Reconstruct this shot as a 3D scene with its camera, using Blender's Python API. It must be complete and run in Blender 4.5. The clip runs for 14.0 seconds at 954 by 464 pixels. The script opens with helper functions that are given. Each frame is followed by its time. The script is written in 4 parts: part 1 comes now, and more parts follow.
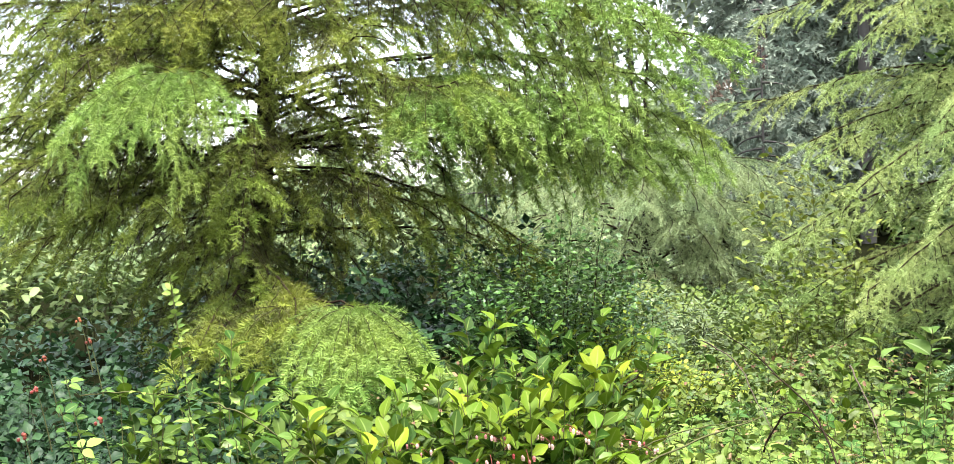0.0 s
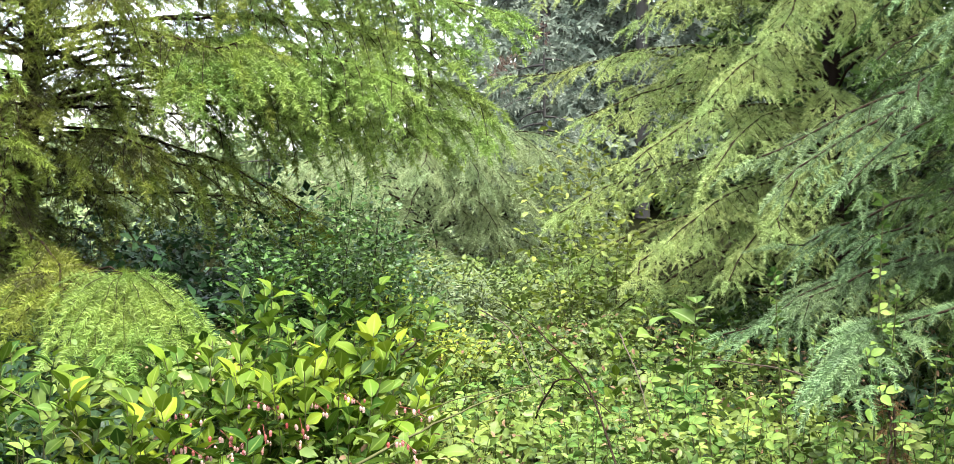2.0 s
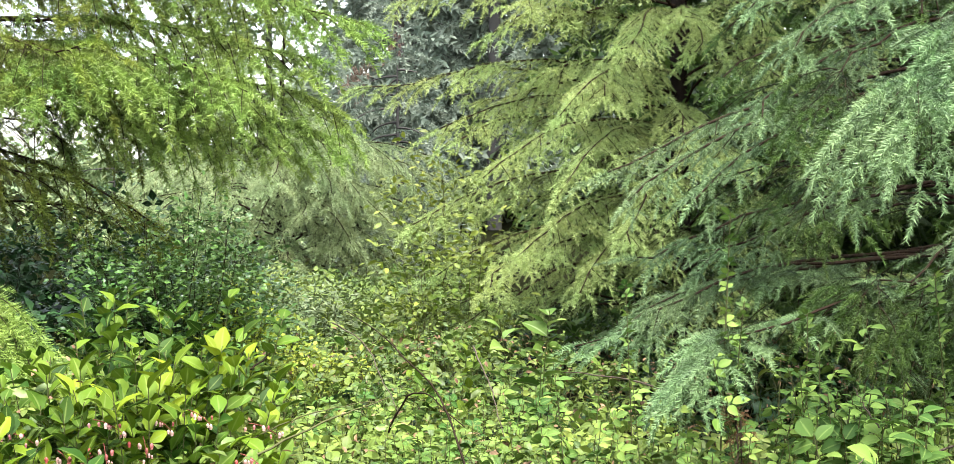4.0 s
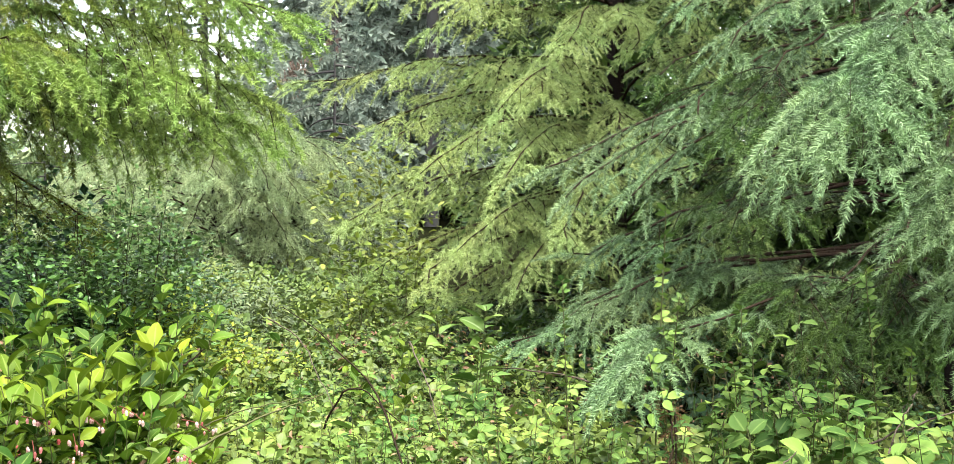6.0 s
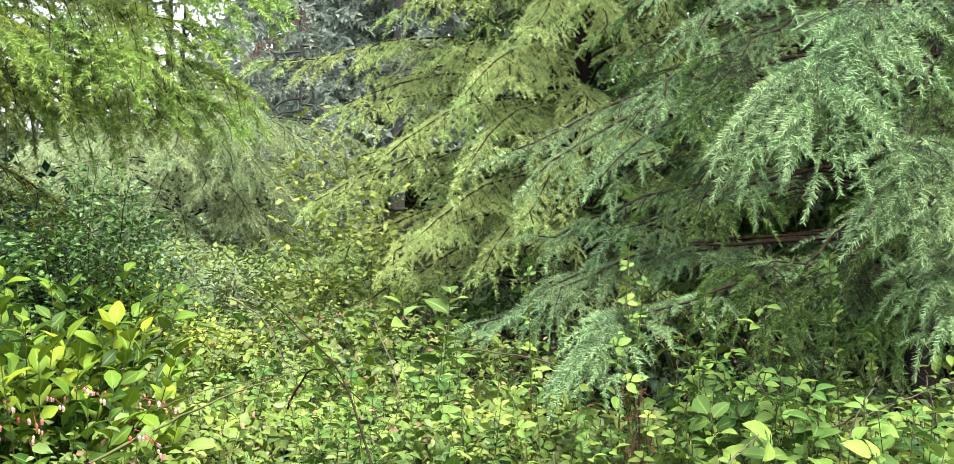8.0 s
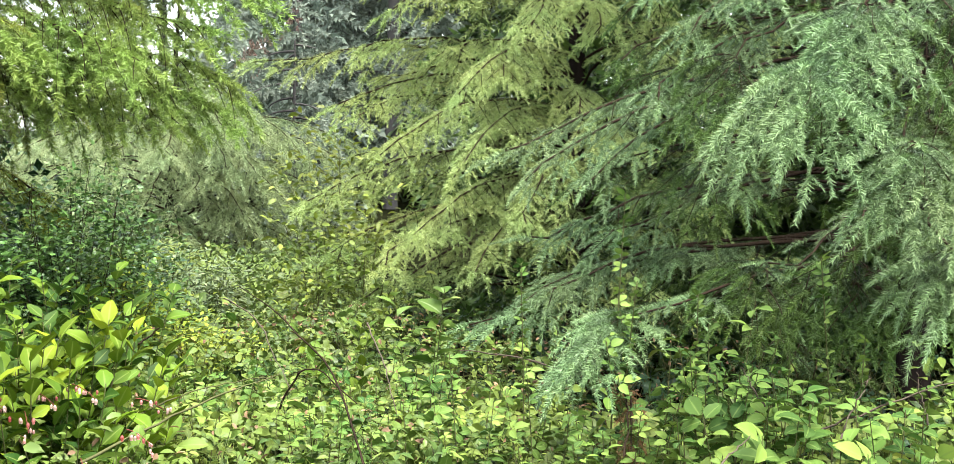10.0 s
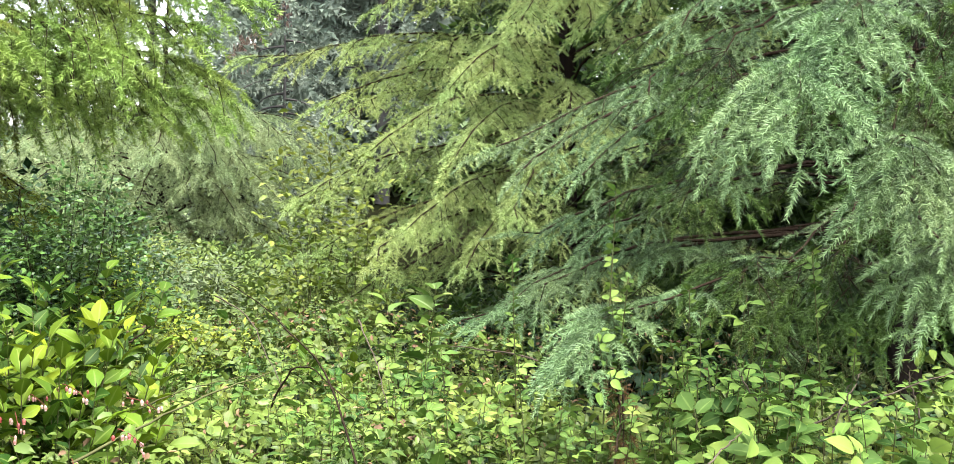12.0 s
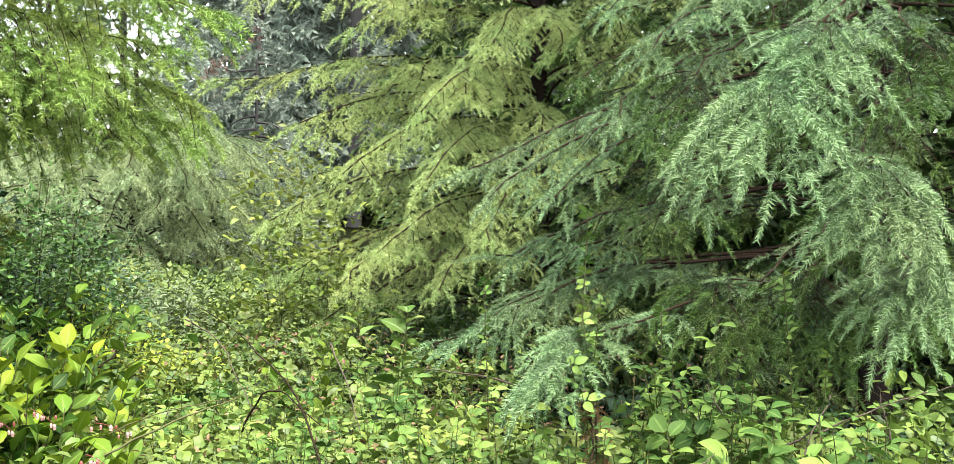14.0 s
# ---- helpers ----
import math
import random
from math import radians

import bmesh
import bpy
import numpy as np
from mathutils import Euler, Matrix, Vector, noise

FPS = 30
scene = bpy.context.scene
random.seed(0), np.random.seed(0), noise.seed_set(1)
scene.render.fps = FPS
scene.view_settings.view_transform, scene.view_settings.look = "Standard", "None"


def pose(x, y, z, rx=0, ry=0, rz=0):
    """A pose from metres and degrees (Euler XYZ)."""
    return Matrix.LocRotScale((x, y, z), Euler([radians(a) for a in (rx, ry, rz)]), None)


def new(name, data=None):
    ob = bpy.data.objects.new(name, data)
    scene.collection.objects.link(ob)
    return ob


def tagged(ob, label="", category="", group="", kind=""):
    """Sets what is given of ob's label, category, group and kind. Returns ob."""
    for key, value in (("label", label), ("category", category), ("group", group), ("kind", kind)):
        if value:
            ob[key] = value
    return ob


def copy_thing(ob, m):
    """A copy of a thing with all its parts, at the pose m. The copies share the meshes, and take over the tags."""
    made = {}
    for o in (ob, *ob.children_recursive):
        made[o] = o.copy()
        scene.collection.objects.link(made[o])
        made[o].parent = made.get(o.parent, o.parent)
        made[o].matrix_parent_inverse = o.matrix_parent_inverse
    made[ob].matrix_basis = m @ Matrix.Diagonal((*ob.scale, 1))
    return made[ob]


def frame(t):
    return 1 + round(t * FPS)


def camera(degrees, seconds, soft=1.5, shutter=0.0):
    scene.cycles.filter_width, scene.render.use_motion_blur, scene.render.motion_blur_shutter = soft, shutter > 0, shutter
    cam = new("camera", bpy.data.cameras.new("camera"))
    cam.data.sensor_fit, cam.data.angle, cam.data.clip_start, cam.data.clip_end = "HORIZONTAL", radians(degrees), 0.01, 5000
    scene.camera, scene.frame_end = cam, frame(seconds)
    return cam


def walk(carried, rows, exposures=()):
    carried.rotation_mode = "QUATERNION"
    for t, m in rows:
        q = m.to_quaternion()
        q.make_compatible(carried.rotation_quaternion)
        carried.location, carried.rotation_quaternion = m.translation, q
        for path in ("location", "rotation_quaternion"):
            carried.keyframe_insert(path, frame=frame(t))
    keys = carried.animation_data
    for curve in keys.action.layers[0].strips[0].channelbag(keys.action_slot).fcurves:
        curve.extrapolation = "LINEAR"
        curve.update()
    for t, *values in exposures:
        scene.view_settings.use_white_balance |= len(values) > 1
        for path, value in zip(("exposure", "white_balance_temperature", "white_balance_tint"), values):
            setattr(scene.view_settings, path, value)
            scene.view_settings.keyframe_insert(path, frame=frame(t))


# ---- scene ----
# One hand-held pan over a thicket: the eye hardly moves while it turns to the right.
cam = camera(42.0, 14.0, soft=0.7)
ROWS = [
    (0.0, 0.000, -0.000, 1.550, 87.73, 2.00, -0.08),
    (0.5, 0.003, -0.006, 1.548, 87.59, 1.67, -1.53),
    (1.0, 0.006, -0.003, 1.546, 87.08, 1.36, -3.42),
    (1.5, 0.020, 0.007, 1.545, 86.54, 1.42, -6.14),
    (2.0, 0.017, 0.026, 1.539, 86.17, 0.59, -9.93),
    (2.5, 0.020, 0.041, 1.538, 86.12, 0.26, -12.86),
    (3.0, 0.021, 0.058, 1.538, 86.30, -0.14, -14.60),
    (3.5, 0.021, 0.057, 1.540, 86.75, 0.16, -15.56),
    (4.0, 0.021, 0.058, 1.539, 86.66, -0.10, -16.70),
    (6.5, 0.024, 0.067, 1.533, 86.38, -0.66, -20.12),
    (7.0, 0.023, 0.070, 1.532, 86.00, -0.92, -20.66),
    (7.5, 0.025, 0.072, 1.531, 85.90, -0.95, -20.97),
    (8.0, 0.024, 0.071, 1.529, 85.80, -1.24, -21.12),
    (10.5, 0.024, 0.070, 1.531, 85.79, -1.48, -21.43),
    (11.0, 0.025, 0.071, 1.532, 85.53, -1.55, -21.36),
    (11.5, 0.028, 0.071, 1.531, 85.33, -1.61, -21.56),
    (12.0, 0.028, 0.074, 1.535, 85.55, -1.12, -21.82),
    (12.5, 0.031, 0.076, 1.532, 85.82, -1.31, -21.77),
    (13.0, 0.033, 0.073, 1.537, 86.12, -1.07, -22.23),
    (13.5, 0.029, 0.075, 1.535, 86.45, -1.15, -22.84),
    (14.0, 0.030, 0.077, 1.534, 86.63, -1.08, -23.10),
]
walk(cam, [(t, pose(x, y, z, a, b, c)) for t, x, y, z, a, b, c in ROWS])

# ---- light: bright overcast ----
scene.view_settings.exposure = 2.85
world = bpy.data.worlds.new("overcast_sky")
scene.world = world
world.use_nodes = True
wn, wl = world.node_tree.nodes, world.node_tree.links
sky = wn.new("ShaderNodeTexSky")
sky.sky_type, sky.sun_disc = "NISHITA", False
sky.sun_elevation, sky.sun_rotation = radians(70), radians(200)
sky.air_density, sky.dust_density = 1.0, 1.0
cloud = wn.new("ShaderNodeHueSaturation")
cloud.inputs["Saturation"].default_value = 0.45
wl.new(sky.outputs[0], cloud.inputs["Color"])
wl.new(cloud.outputs[0], wn["Background"].inputs[0])
wn["Background"].inputs[1].default_value = 0.12
sun = new("sun", bpy.data.lights.new("sun", "SUN"))
sun.data.energy, sun.data.angle, sun.data.color = 2.2, radians(40), (1.0, 0.97, 0.92)
sun.matrix_world = pose(0, 0, 20, 20, 0, 200 - 180)


# ---- materials ----
def nodes_of(name):
    m = bpy.data.materials.new(name)
    m.use_nodes = True
    return m, m.node_tree.nodes, m.node_tree.links


def mixed(n, l, fac, a, b, blend="MIX"):
    mx = n.new("ShaderNodeMix")
    mx.data_type, mx.blend_type = "RGBA", blend
    for sock, v in ((0, fac), (6, a), (7, b)):
        if isinstance(v, bpy.types.NodeSocket):
            l.new(v, mx.inputs[sock])
        else:
            mx.inputs[sock].default_value = v if sock == 0 else (*v, 1)
    return mx.outputs[2]


def leafy(name, old, fresh, rough=0.45, through_light=0.2, spread=0.25, by_object=False, rib=None, spec=0.5):
    """Leaf or needle: colour by its age, varied piece by piece, with a share of light shining through."""
    m, n, l = nodes_of(name)
    n.clear()
    out = n.new("ShaderNodeOutputMaterial")
    bs, tr, mix = n.new("ShaderNodeBsdfPrincipled"), n.new("ShaderNodeBsdfTranslucent"), n.new("ShaderNodeMixShader")
    age = n.new("ShaderNodeAttribute")
    age.attribute_name = "fresh"
    geo, info = n.new("ShaderNodeNewGeometry"), n.new("ShaderNodeObjectInfo")
    rnd = info.outputs["Random"] if by_object else geo.outputs["Random Per Island"]
    skew = n.new("ShaderNodeMath")
    skew.operation = "POWER"
    skew.inputs[1].default_value = 1.7
    l.new(info.outputs["Random"], skew.inputs[0])
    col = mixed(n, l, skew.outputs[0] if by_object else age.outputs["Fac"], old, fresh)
    hsv = n.new("ShaderNodeHueSaturation")
    val = n.new("ShaderNodeMapRange")
    val.inputs["To Min"].default_value, val.inputs["To Max"].default_value = 1 - spread, 1 + spread
    l.new(rnd, val.inputs["Value"])
    l.new(val.outputs[0], hsv.inputs["Value"])
    blotch, tc = n.new("ShaderNodeTexNoise"), n.new("ShaderNodeTexCoord")
    blotch.inputs["Scale"].default_value = 3.0
    l.new(geo.outputs["Position"], blotch.inputs["Vector"])
    hue = n.new("ShaderNodeMapRange")
    hue.inputs["From Min"].default_value, hue.inputs["From Max"].default_value = 0.3, 0.7
    hue.inputs["To Min"].default_value, hue.inputs["To Max"].default_value = 0.485, 0.52
    l.new(blotch.outputs[0], hue.inputs["Value"])
    l.new(hue.outputs[0], hsv.inputs["Hue"])
    l.new(col, hsv.inputs["Color"])
    final = hsv.outputs[0]
    if rib:
        edge = n.new("ShaderNodeAttribute")
        edge.attribute_name = "edge"
        ramp = n.new("ShaderNodeMapRange")
        ramp.inputs["From Min"].default_value, ramp.inputs["From Max"].default_value = 0.0, 0.16
        ramp.inputs["To Min"].default_value, ramp.inputs["To Max"].default_value = 0.75, 0.0
        l.new(edge.outputs["Fac"], ramp.inputs["Value"])
        final = mixed(n, l, ramp.outputs[0], final, rib)
        fine, bump = n.new("ShaderNodeTexNoise"), n.new("ShaderNodeBump")
        fine.inputs["Scale"].default_value, bump.inputs["Strength"].default_value = 160.0, 0.25
        l.new(geo.outputs["Position"], fine.inputs["Vector"])
        l.new(fine.outputs[0], bump.inputs["Height"])
        l.new(bump.outputs[0], bs.inputs["Normal"])
    l.new(final, bs.inputs["Base Color"])
    l.new(final, tr.inputs["Color"])
    bs.inputs["Roughness"].default_value = rough
    bs.inputs["Specular IOR Level"].default_value = spec
    mix.inputs[0].default_value = through_light
    l.new(bs.outputs[0], mix.inputs[1])
    l.new(tr.outputs[0], mix.inputs[2])
    l.new(mix.outputs[0], out.inputs[0])
    return m


def woody(name, a, b, scale=30.0, rough=0.9, bump=0.6):
    m, n, l = nodes_of(name)
    bs = n["Principled BSDF"]
    geo, ns, big = n.new("ShaderNodeNewGeometry"), n.new("ShaderNodeTexNoise"), n.new("ShaderNodeTexNoise")
    stretch = n.new("ShaderNodeMapping")
    stretch.inputs["Scale"].default_value = (1, 1, 0.25)
    l.new(geo.outputs["Position"], stretch.inputs["Vector"])
    ns.inputs["Scale"].default_value, ns.inputs["Detail"].default_value = scale, 6.0
    big.inputs["Scale"].default_value = scale / 8
    for x in (ns, big):
        l.new(stretch.outputs[0], x.inputs["Vector"])
    col = mixed(n, l, ns.outputs[0], a, b)
    col = mixed(n, l, big.outputs[0], col, [0.6 * v for v in b])
    l.new(col, bs.inputs["Base Color"])
    bs.inputs["Roughness"].default_value = rough
    bp = n.new("ShaderNodeBump")
    bp.inputs["Strength"].default_value, bp.inputs["Distance"].default_value = bump, 0.02
    l.new(ns.outputs[0], bp.inputs["Height"])
    l.new(bp.outputs[0], bs.inputs["Normal"])
    bs.inputs["Specular IOR Level"].default_value = 0.0
    return m


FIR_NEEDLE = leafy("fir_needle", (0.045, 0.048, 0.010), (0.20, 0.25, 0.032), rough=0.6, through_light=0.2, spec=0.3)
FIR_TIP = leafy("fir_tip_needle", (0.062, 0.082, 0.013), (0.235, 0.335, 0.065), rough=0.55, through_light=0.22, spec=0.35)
# yellow-green inner needles, darkened in colour to stand in for crown shade
SPRUCE_INNER = leafy("shade_tinted_inner_needle", (0.010, 0.022, 0.006), (0.085, 0.145, 0.024), rough=0.55, through_light=0.15, spec=0.3)
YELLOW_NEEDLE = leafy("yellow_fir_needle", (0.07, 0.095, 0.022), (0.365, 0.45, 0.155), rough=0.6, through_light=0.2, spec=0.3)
# new tips silvery with sky sheen added; old end darkened for shaded gaps
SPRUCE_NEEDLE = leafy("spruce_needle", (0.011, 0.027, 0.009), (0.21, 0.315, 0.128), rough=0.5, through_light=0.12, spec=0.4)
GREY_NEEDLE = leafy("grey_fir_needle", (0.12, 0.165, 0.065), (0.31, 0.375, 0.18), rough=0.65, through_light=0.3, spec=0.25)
# haze is put into the distant firs' paler, greyer needle colour
HAZED_NEEDLE = leafy("hazed_fir_needle", (0.125, 0.155, 0.115), (0.215, 0.245, 0.185), rough=0.9, through_light=0.3, spec=0.1)
WITHERED = leafy("withered_leaf", (0.10, 0.05, 0.025), (0.26, 0.15, 0.08), rough=0.8, through_light=0.2)
# paler, greyer rust colour for the distant boughs
FAR_RUST = leafy("pale_rust_needle", (0.12, 0.085, 0.065), (0.20, 0.14, 0.105), rough=0.9, through_light=0.2, spec=0.1)
RUST_NEEDLE = leafy("rust_needle", (0.11, 0.046, 0.02), (0.2, 0.09, 0.038), rough=0.9, through_light=0.2)
SALAL_LEAF = leafy("salal_leaf", (0.026, 0.062, 0.008), (0.085, 0.135, 0.011), rough=0.5, spec=0.1, by_object=True, rib=(0.15, 0.20, 0.05))
YOUNG_SALAL = leafy("young_salal_leaf", (0.085, 0.14, 0.009), (0.145, 0.19, 0.012), rough=0.55, spec=0.1, by_object=True, rib=(0.18, 0.24, 0.05))
BRAMBLE_LEAF = leafy("bramble_leaf", (0.042, 0.076, 0.014), (0.17, 0.215, 0.04), rough=0.5, spec=0.25, rib=(0.14, 0.21, 0.055))
BERRY_LEAF = leafy("salmonberry_leaf", (0.055, 0.115, 0.022), (0.165, 0.235, 0.045), rough=0.55, spec=0.12, by_object=True, rib=(0.16, 0.23, 0.06))
# dark blue-green bramble leaf; under the trees its darkness stands in for shade
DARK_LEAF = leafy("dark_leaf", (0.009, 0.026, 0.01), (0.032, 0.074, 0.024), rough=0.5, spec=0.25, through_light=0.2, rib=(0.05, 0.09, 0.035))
BUSH_LEAF = leafy("bush_leaf", (0.024, 0.066, 0.015), (0.092, 0.17, 0.034), rough=0.4)
LIME_LEAF = leafy("lime_leaf", (0.066, 0.112, 0.018), (0.155, 0.205, 0.034), rough=0.5, through_light=0.28)
BROAD_LEAF = leafy("broad_leaf", (0.07, 0.13, 0.02), (0.15, 0.21, 0.036), rough=0.5, spec=0.15, rib=(0.17, 0.24, 0.06))
YELLOW_LEAF = leafy("yellow_leaf", (0.11, 0.16, 0.02), (0.24, 0.285, 0.04), rough=0.5, through_light=0.28)
PALE_LEAF = leafy("pale_leaf", (0.06, 0.10, 0.025), (0.19, 0.24, 0.075), rough=0.6, through_light=0.28)
FEATHER_LEAF = leafy("feathery_leaf", (0.12, 0.18, 0.022), (0.30, 0.345, 0.045), rough=0.55, spec=0.2, through_light=0.3)
ALDER_LEAF = leafy("alder_leaf", (0.07, 0.14, 0.022), (0.13, 0.20, 0.045), rough=0.5, spec=0.15, by_object=True, rib=(0.21, 0.27, 0.12))
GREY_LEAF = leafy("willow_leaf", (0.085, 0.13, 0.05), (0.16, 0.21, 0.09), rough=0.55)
PETAL = leafy("pink_bell", (0.34, 0.05, 0.06), (0.50, 0.32, 0.28), rough=0.5)
BERRY = leafy("red_berry", (0.16, 0.03, 0.02), (0.24, 0.07, 0.035), rough=0.3, through_light=0.1, by_object=True)
BARK = woody("fir_bark", (0.036, 0.028, 0.022), (0.013, 0.010, 0.009))
TWIG = woody("twig_bark", (0.055, 0.036, 0.023), (0.022, 0.016, 0.012), scale=60)
CANE = woody("green_cane", (0.14, 0.17, 0.06), (0.09, 0.08, 0.04), scale=50, rough=0.6, bump=0.2)
ROSE = woody("rose_stalk", (0.25, 0.08, 0.06), (0.16, 0.05, 0.04), scale=50, rough=0.6, bump=0.1)
# lighter bark colour carries the haze on far trunks
HAZED_BARK = woody("hazed_bark", (0.11, 0.10, 0.09), (0.07, 0.065, 0.06), scale=6)
DRY = woody("dry_stick", (0.17, 0.145, 0.115), (0.08, 0.058, 0.042), scale=60)
SOIL = woody("leaf_litter", (0.016, 0.015, 0.007), (0.006, 0.008, 0.003), scale=14, bump=1.0)


# ---- mesh kit ----
rng = np.random.default_rng(7)
UP = np.array((0.0, 0.0, 1.0))


def unit(v):
    return v / (np.linalg.norm(v, axis=-1, keepdims=True) + 1e-9)


class Soup:
    """Triangles gathered from many small pieces, with an age and an edge value at each vertex."""

    def __init__(self):
        self.v, self.f, self.age, self.edge, self.count = [], [], [], [], 0

    def put(self, v, f, age=0.0, edge=None):
        self.v.append(v)
        self.f.append(f + self.count)
        self.age.append(np.broadcast_to(np.asarray(age, float), (len(v),)))
        self.edge.append(np.ones(len(v)) if edge is None else edge)
        self.count += len(v)

    def scatter(self, template, turn, size, place, age):
        """Copies of a template: turn (n,3,3), size (n,), place (n,3), age (n,)."""
        tv, tf, te = template
        n, k = len(place), len(tv)
        v = np.einsum("nij,kj->nki", turn, tv) * np.asarray(size)[:, None, None] + place[:, None, :]
        f = tf[None] + (np.arange(n) * k)[:, None, None]
        self.put(v.reshape(-1, 3), f.reshape(-1, 3), np.repeat(age, k), np.tile(te, n))

    def mesh(self, name, material, smooth=True):
        me = bpy.data.meshes.new(name)
        v, f = np.concatenate(self.v), np.concatenate(self.f)
        me.vertices.add(len(v))
        me.vertices.foreach_set("co", v.astype(np.float32).ravel())
        me.loops.add(3 * len(f))
        me.loops.foreach_set("vertex_index", f.astype(np.int32).ravel())
        me.polygons.add(len(f))
        me.polygons.foreach_set("loop_start", (3 * np.arange(len(f))).astype(np.int32))
        me.polygons.foreach_set("use_smooth", np.full(len(f), smooth))
        for key, values in (("fresh", self.age), ("edge", self.edge)):
            at = me.attributes.new(key, "FLOAT", "POINT")
            at.data.foreach_set("value", np.concatenate(values).astype(np.float32))
        me.update(calc_edges=True)
        me.materials.append(material)
        return me


def part(name, me, parent=None, label=""):
    ob = new(name, me)
    ob.parent = parent
    return tagged(ob, label)


def frames(x, roll=0.0, z_hint=UP):
    """Turning matrices whose first axis is x and whose third leans to z_hint, rolled about x."""
    x = unit(x)
    y = unit(np.cross(np.broadcast_to(z_hint, x.shape), x))
    z = np.cross(x, y)
    c, s = np.cos(roll)[:, None], np.sin(roll)[:, None]
    return np.stack((x, y * c + z * s, z * c - y * s), axis=2)


def tube(soup, pts, radii, sides=6):
    pts, radii = np.asarray(pts, float), np.asarray(radii, float)
    d = unit(np.gradient(pts, axis=0))
    a = unit(np.cross(d, np.where(np.abs(d[:, 2:]) > 0.9, np.array((1.0, 0, 0)), UP)))
    b = np.cross(d, a)
    th = np.arange(sides) * 2 * np.pi / sides
    ring = a[:, None] * np.cos(th)[None, :, None] + b[:, None] * np.sin(th)[None, :, None]
    v = (pts[:, None] + ring * radii[:, None, None]).reshape(-1, 3)
    i, j = np.meshgrid(np.arange(len(pts) - 1), np.arange(sides), indexing="ij")
    p, q = i * sides + j, i * sides + (j + 1) % sides
    f = np.concatenate((np.stack((p, q, q + sides), -1).reshape(-1, 3), np.stack((p, q + sides, p + sides), -1).reshape(-1, 3)))
    soup.put(v, f)


def bend(p0, p1, lift, n, droop=0.0, arch=0.5):
    """A limb's line from p0 to p1, arched by lift, its last third bent down by droop."""
    p0, p1 = np.asarray(p0, float), np.asarray(p1, float)
    t = np.linspace(0, 1, n)[:, None]
    c = p0 + (p1 - p0) * np.array((arch, arch, 0.5)) + UP * lift
    pts = (1 - t) ** 2 * p0 + 2 * t * (1 - t) * c + t * t * p1
    return pts - UP * droop * np.clip(t - 0.6, 0, 1) ** 2 / 0.16


def brush(count, length, lean, width, curl=0.10):
    """A shoot one unit long along x, bending down, set all round with thin pointed needles that lean towards its end."""
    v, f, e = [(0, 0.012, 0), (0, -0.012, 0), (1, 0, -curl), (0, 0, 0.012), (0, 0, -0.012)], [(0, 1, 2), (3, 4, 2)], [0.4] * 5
    for k in range(count):
        x = (k + rng.random()) / count
        phi = 2.4 * k + rng.normal(0, 0.3)
        th = lean * (1.08 - 0.55 * x ** 2) + rng.normal(0, 0.10)
        d = np.array((np.cos(th), np.sin(th) * np.cos(phi), np.sin(th) * np.sin(phi)))
        ln = length * rng.uniform(0.82, 1.12) * (0.78 + 0.22 * np.sin(np.pi * min(1, x + 0.25)))
        w = unit(np.cross(d, rng.normal(0, 1, 3))) * width / 2
        o = np.array((x * 0.97, 0, -curl * x * x))
        b = len(v)
        v += [tuple(o - w), tuple(o + w), tuple(o + d * ln)]
        f += [(b, b + 1, b + 2)]
        # roots duller than tips: real on new shoots, and tints in self-shading
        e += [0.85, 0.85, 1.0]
    return np.array(v, float), np.array(f), np.array(e)


def blade(width, stations=6, fold=0.18, curl=0.25, tooth=0.0, belly=0.42, point=1.9):
    """A leaf one unit long along x: midrib, two edges, folded and curled, pointed."""
    v, f, e = [], [], []
    for i in range(stations + 1):
        x = i / stations
        h = width / 2 * (x / belly) ** 0.7 if x < belly else width / 2 * max(0.0, 1 - ((x - belly) / (1 - belly)) ** point)
        if tooth and 0 < i < stations:
            h *= 1 + (tooth if i % 2 else -tooth)
        z = -curl * x * x
        v += [(x, 0, z), (x - 0.03 * (i % 2), h, z + h * fold * 2), (x - 0.03 * (i % 2), -h, z + h * fold * 2)]
        e += [0, 1, 1]
        if i:
            a, b = 3 * i - 3, 3 * i
            f += [(a, b, b + 1), (a, b + 1, a + 1), (a, b + 2, b), (a, a + 2, b + 2)]
    return np.array(v, float), np.array(f), np.array(e, float)


def join(pieces):
    """Templates laid together: (template, turn about z in degrees, size, shift along that turn)."""
    v, f, e, n = [], [], [], 0
    for (tv, tf, te), turn, size, shift in pieces:
        m = np.array(pose(0, 0, 0, 0, 0, turn).to_3x3())
        v.append((tv * size + np.array(shift)) @ m.T)
        f.append(tf + n)
        e.append(te)
        n += len(tv)
    return np.concatenate(v), np.concatenate(f), np.concatenate(e)


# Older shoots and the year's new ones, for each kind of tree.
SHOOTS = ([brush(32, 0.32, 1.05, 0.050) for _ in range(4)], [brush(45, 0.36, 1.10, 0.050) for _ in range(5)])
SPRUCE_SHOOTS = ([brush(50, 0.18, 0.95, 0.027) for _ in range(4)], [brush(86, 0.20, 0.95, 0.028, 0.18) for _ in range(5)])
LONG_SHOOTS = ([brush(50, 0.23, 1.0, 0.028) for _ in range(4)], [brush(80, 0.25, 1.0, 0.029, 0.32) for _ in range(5)])
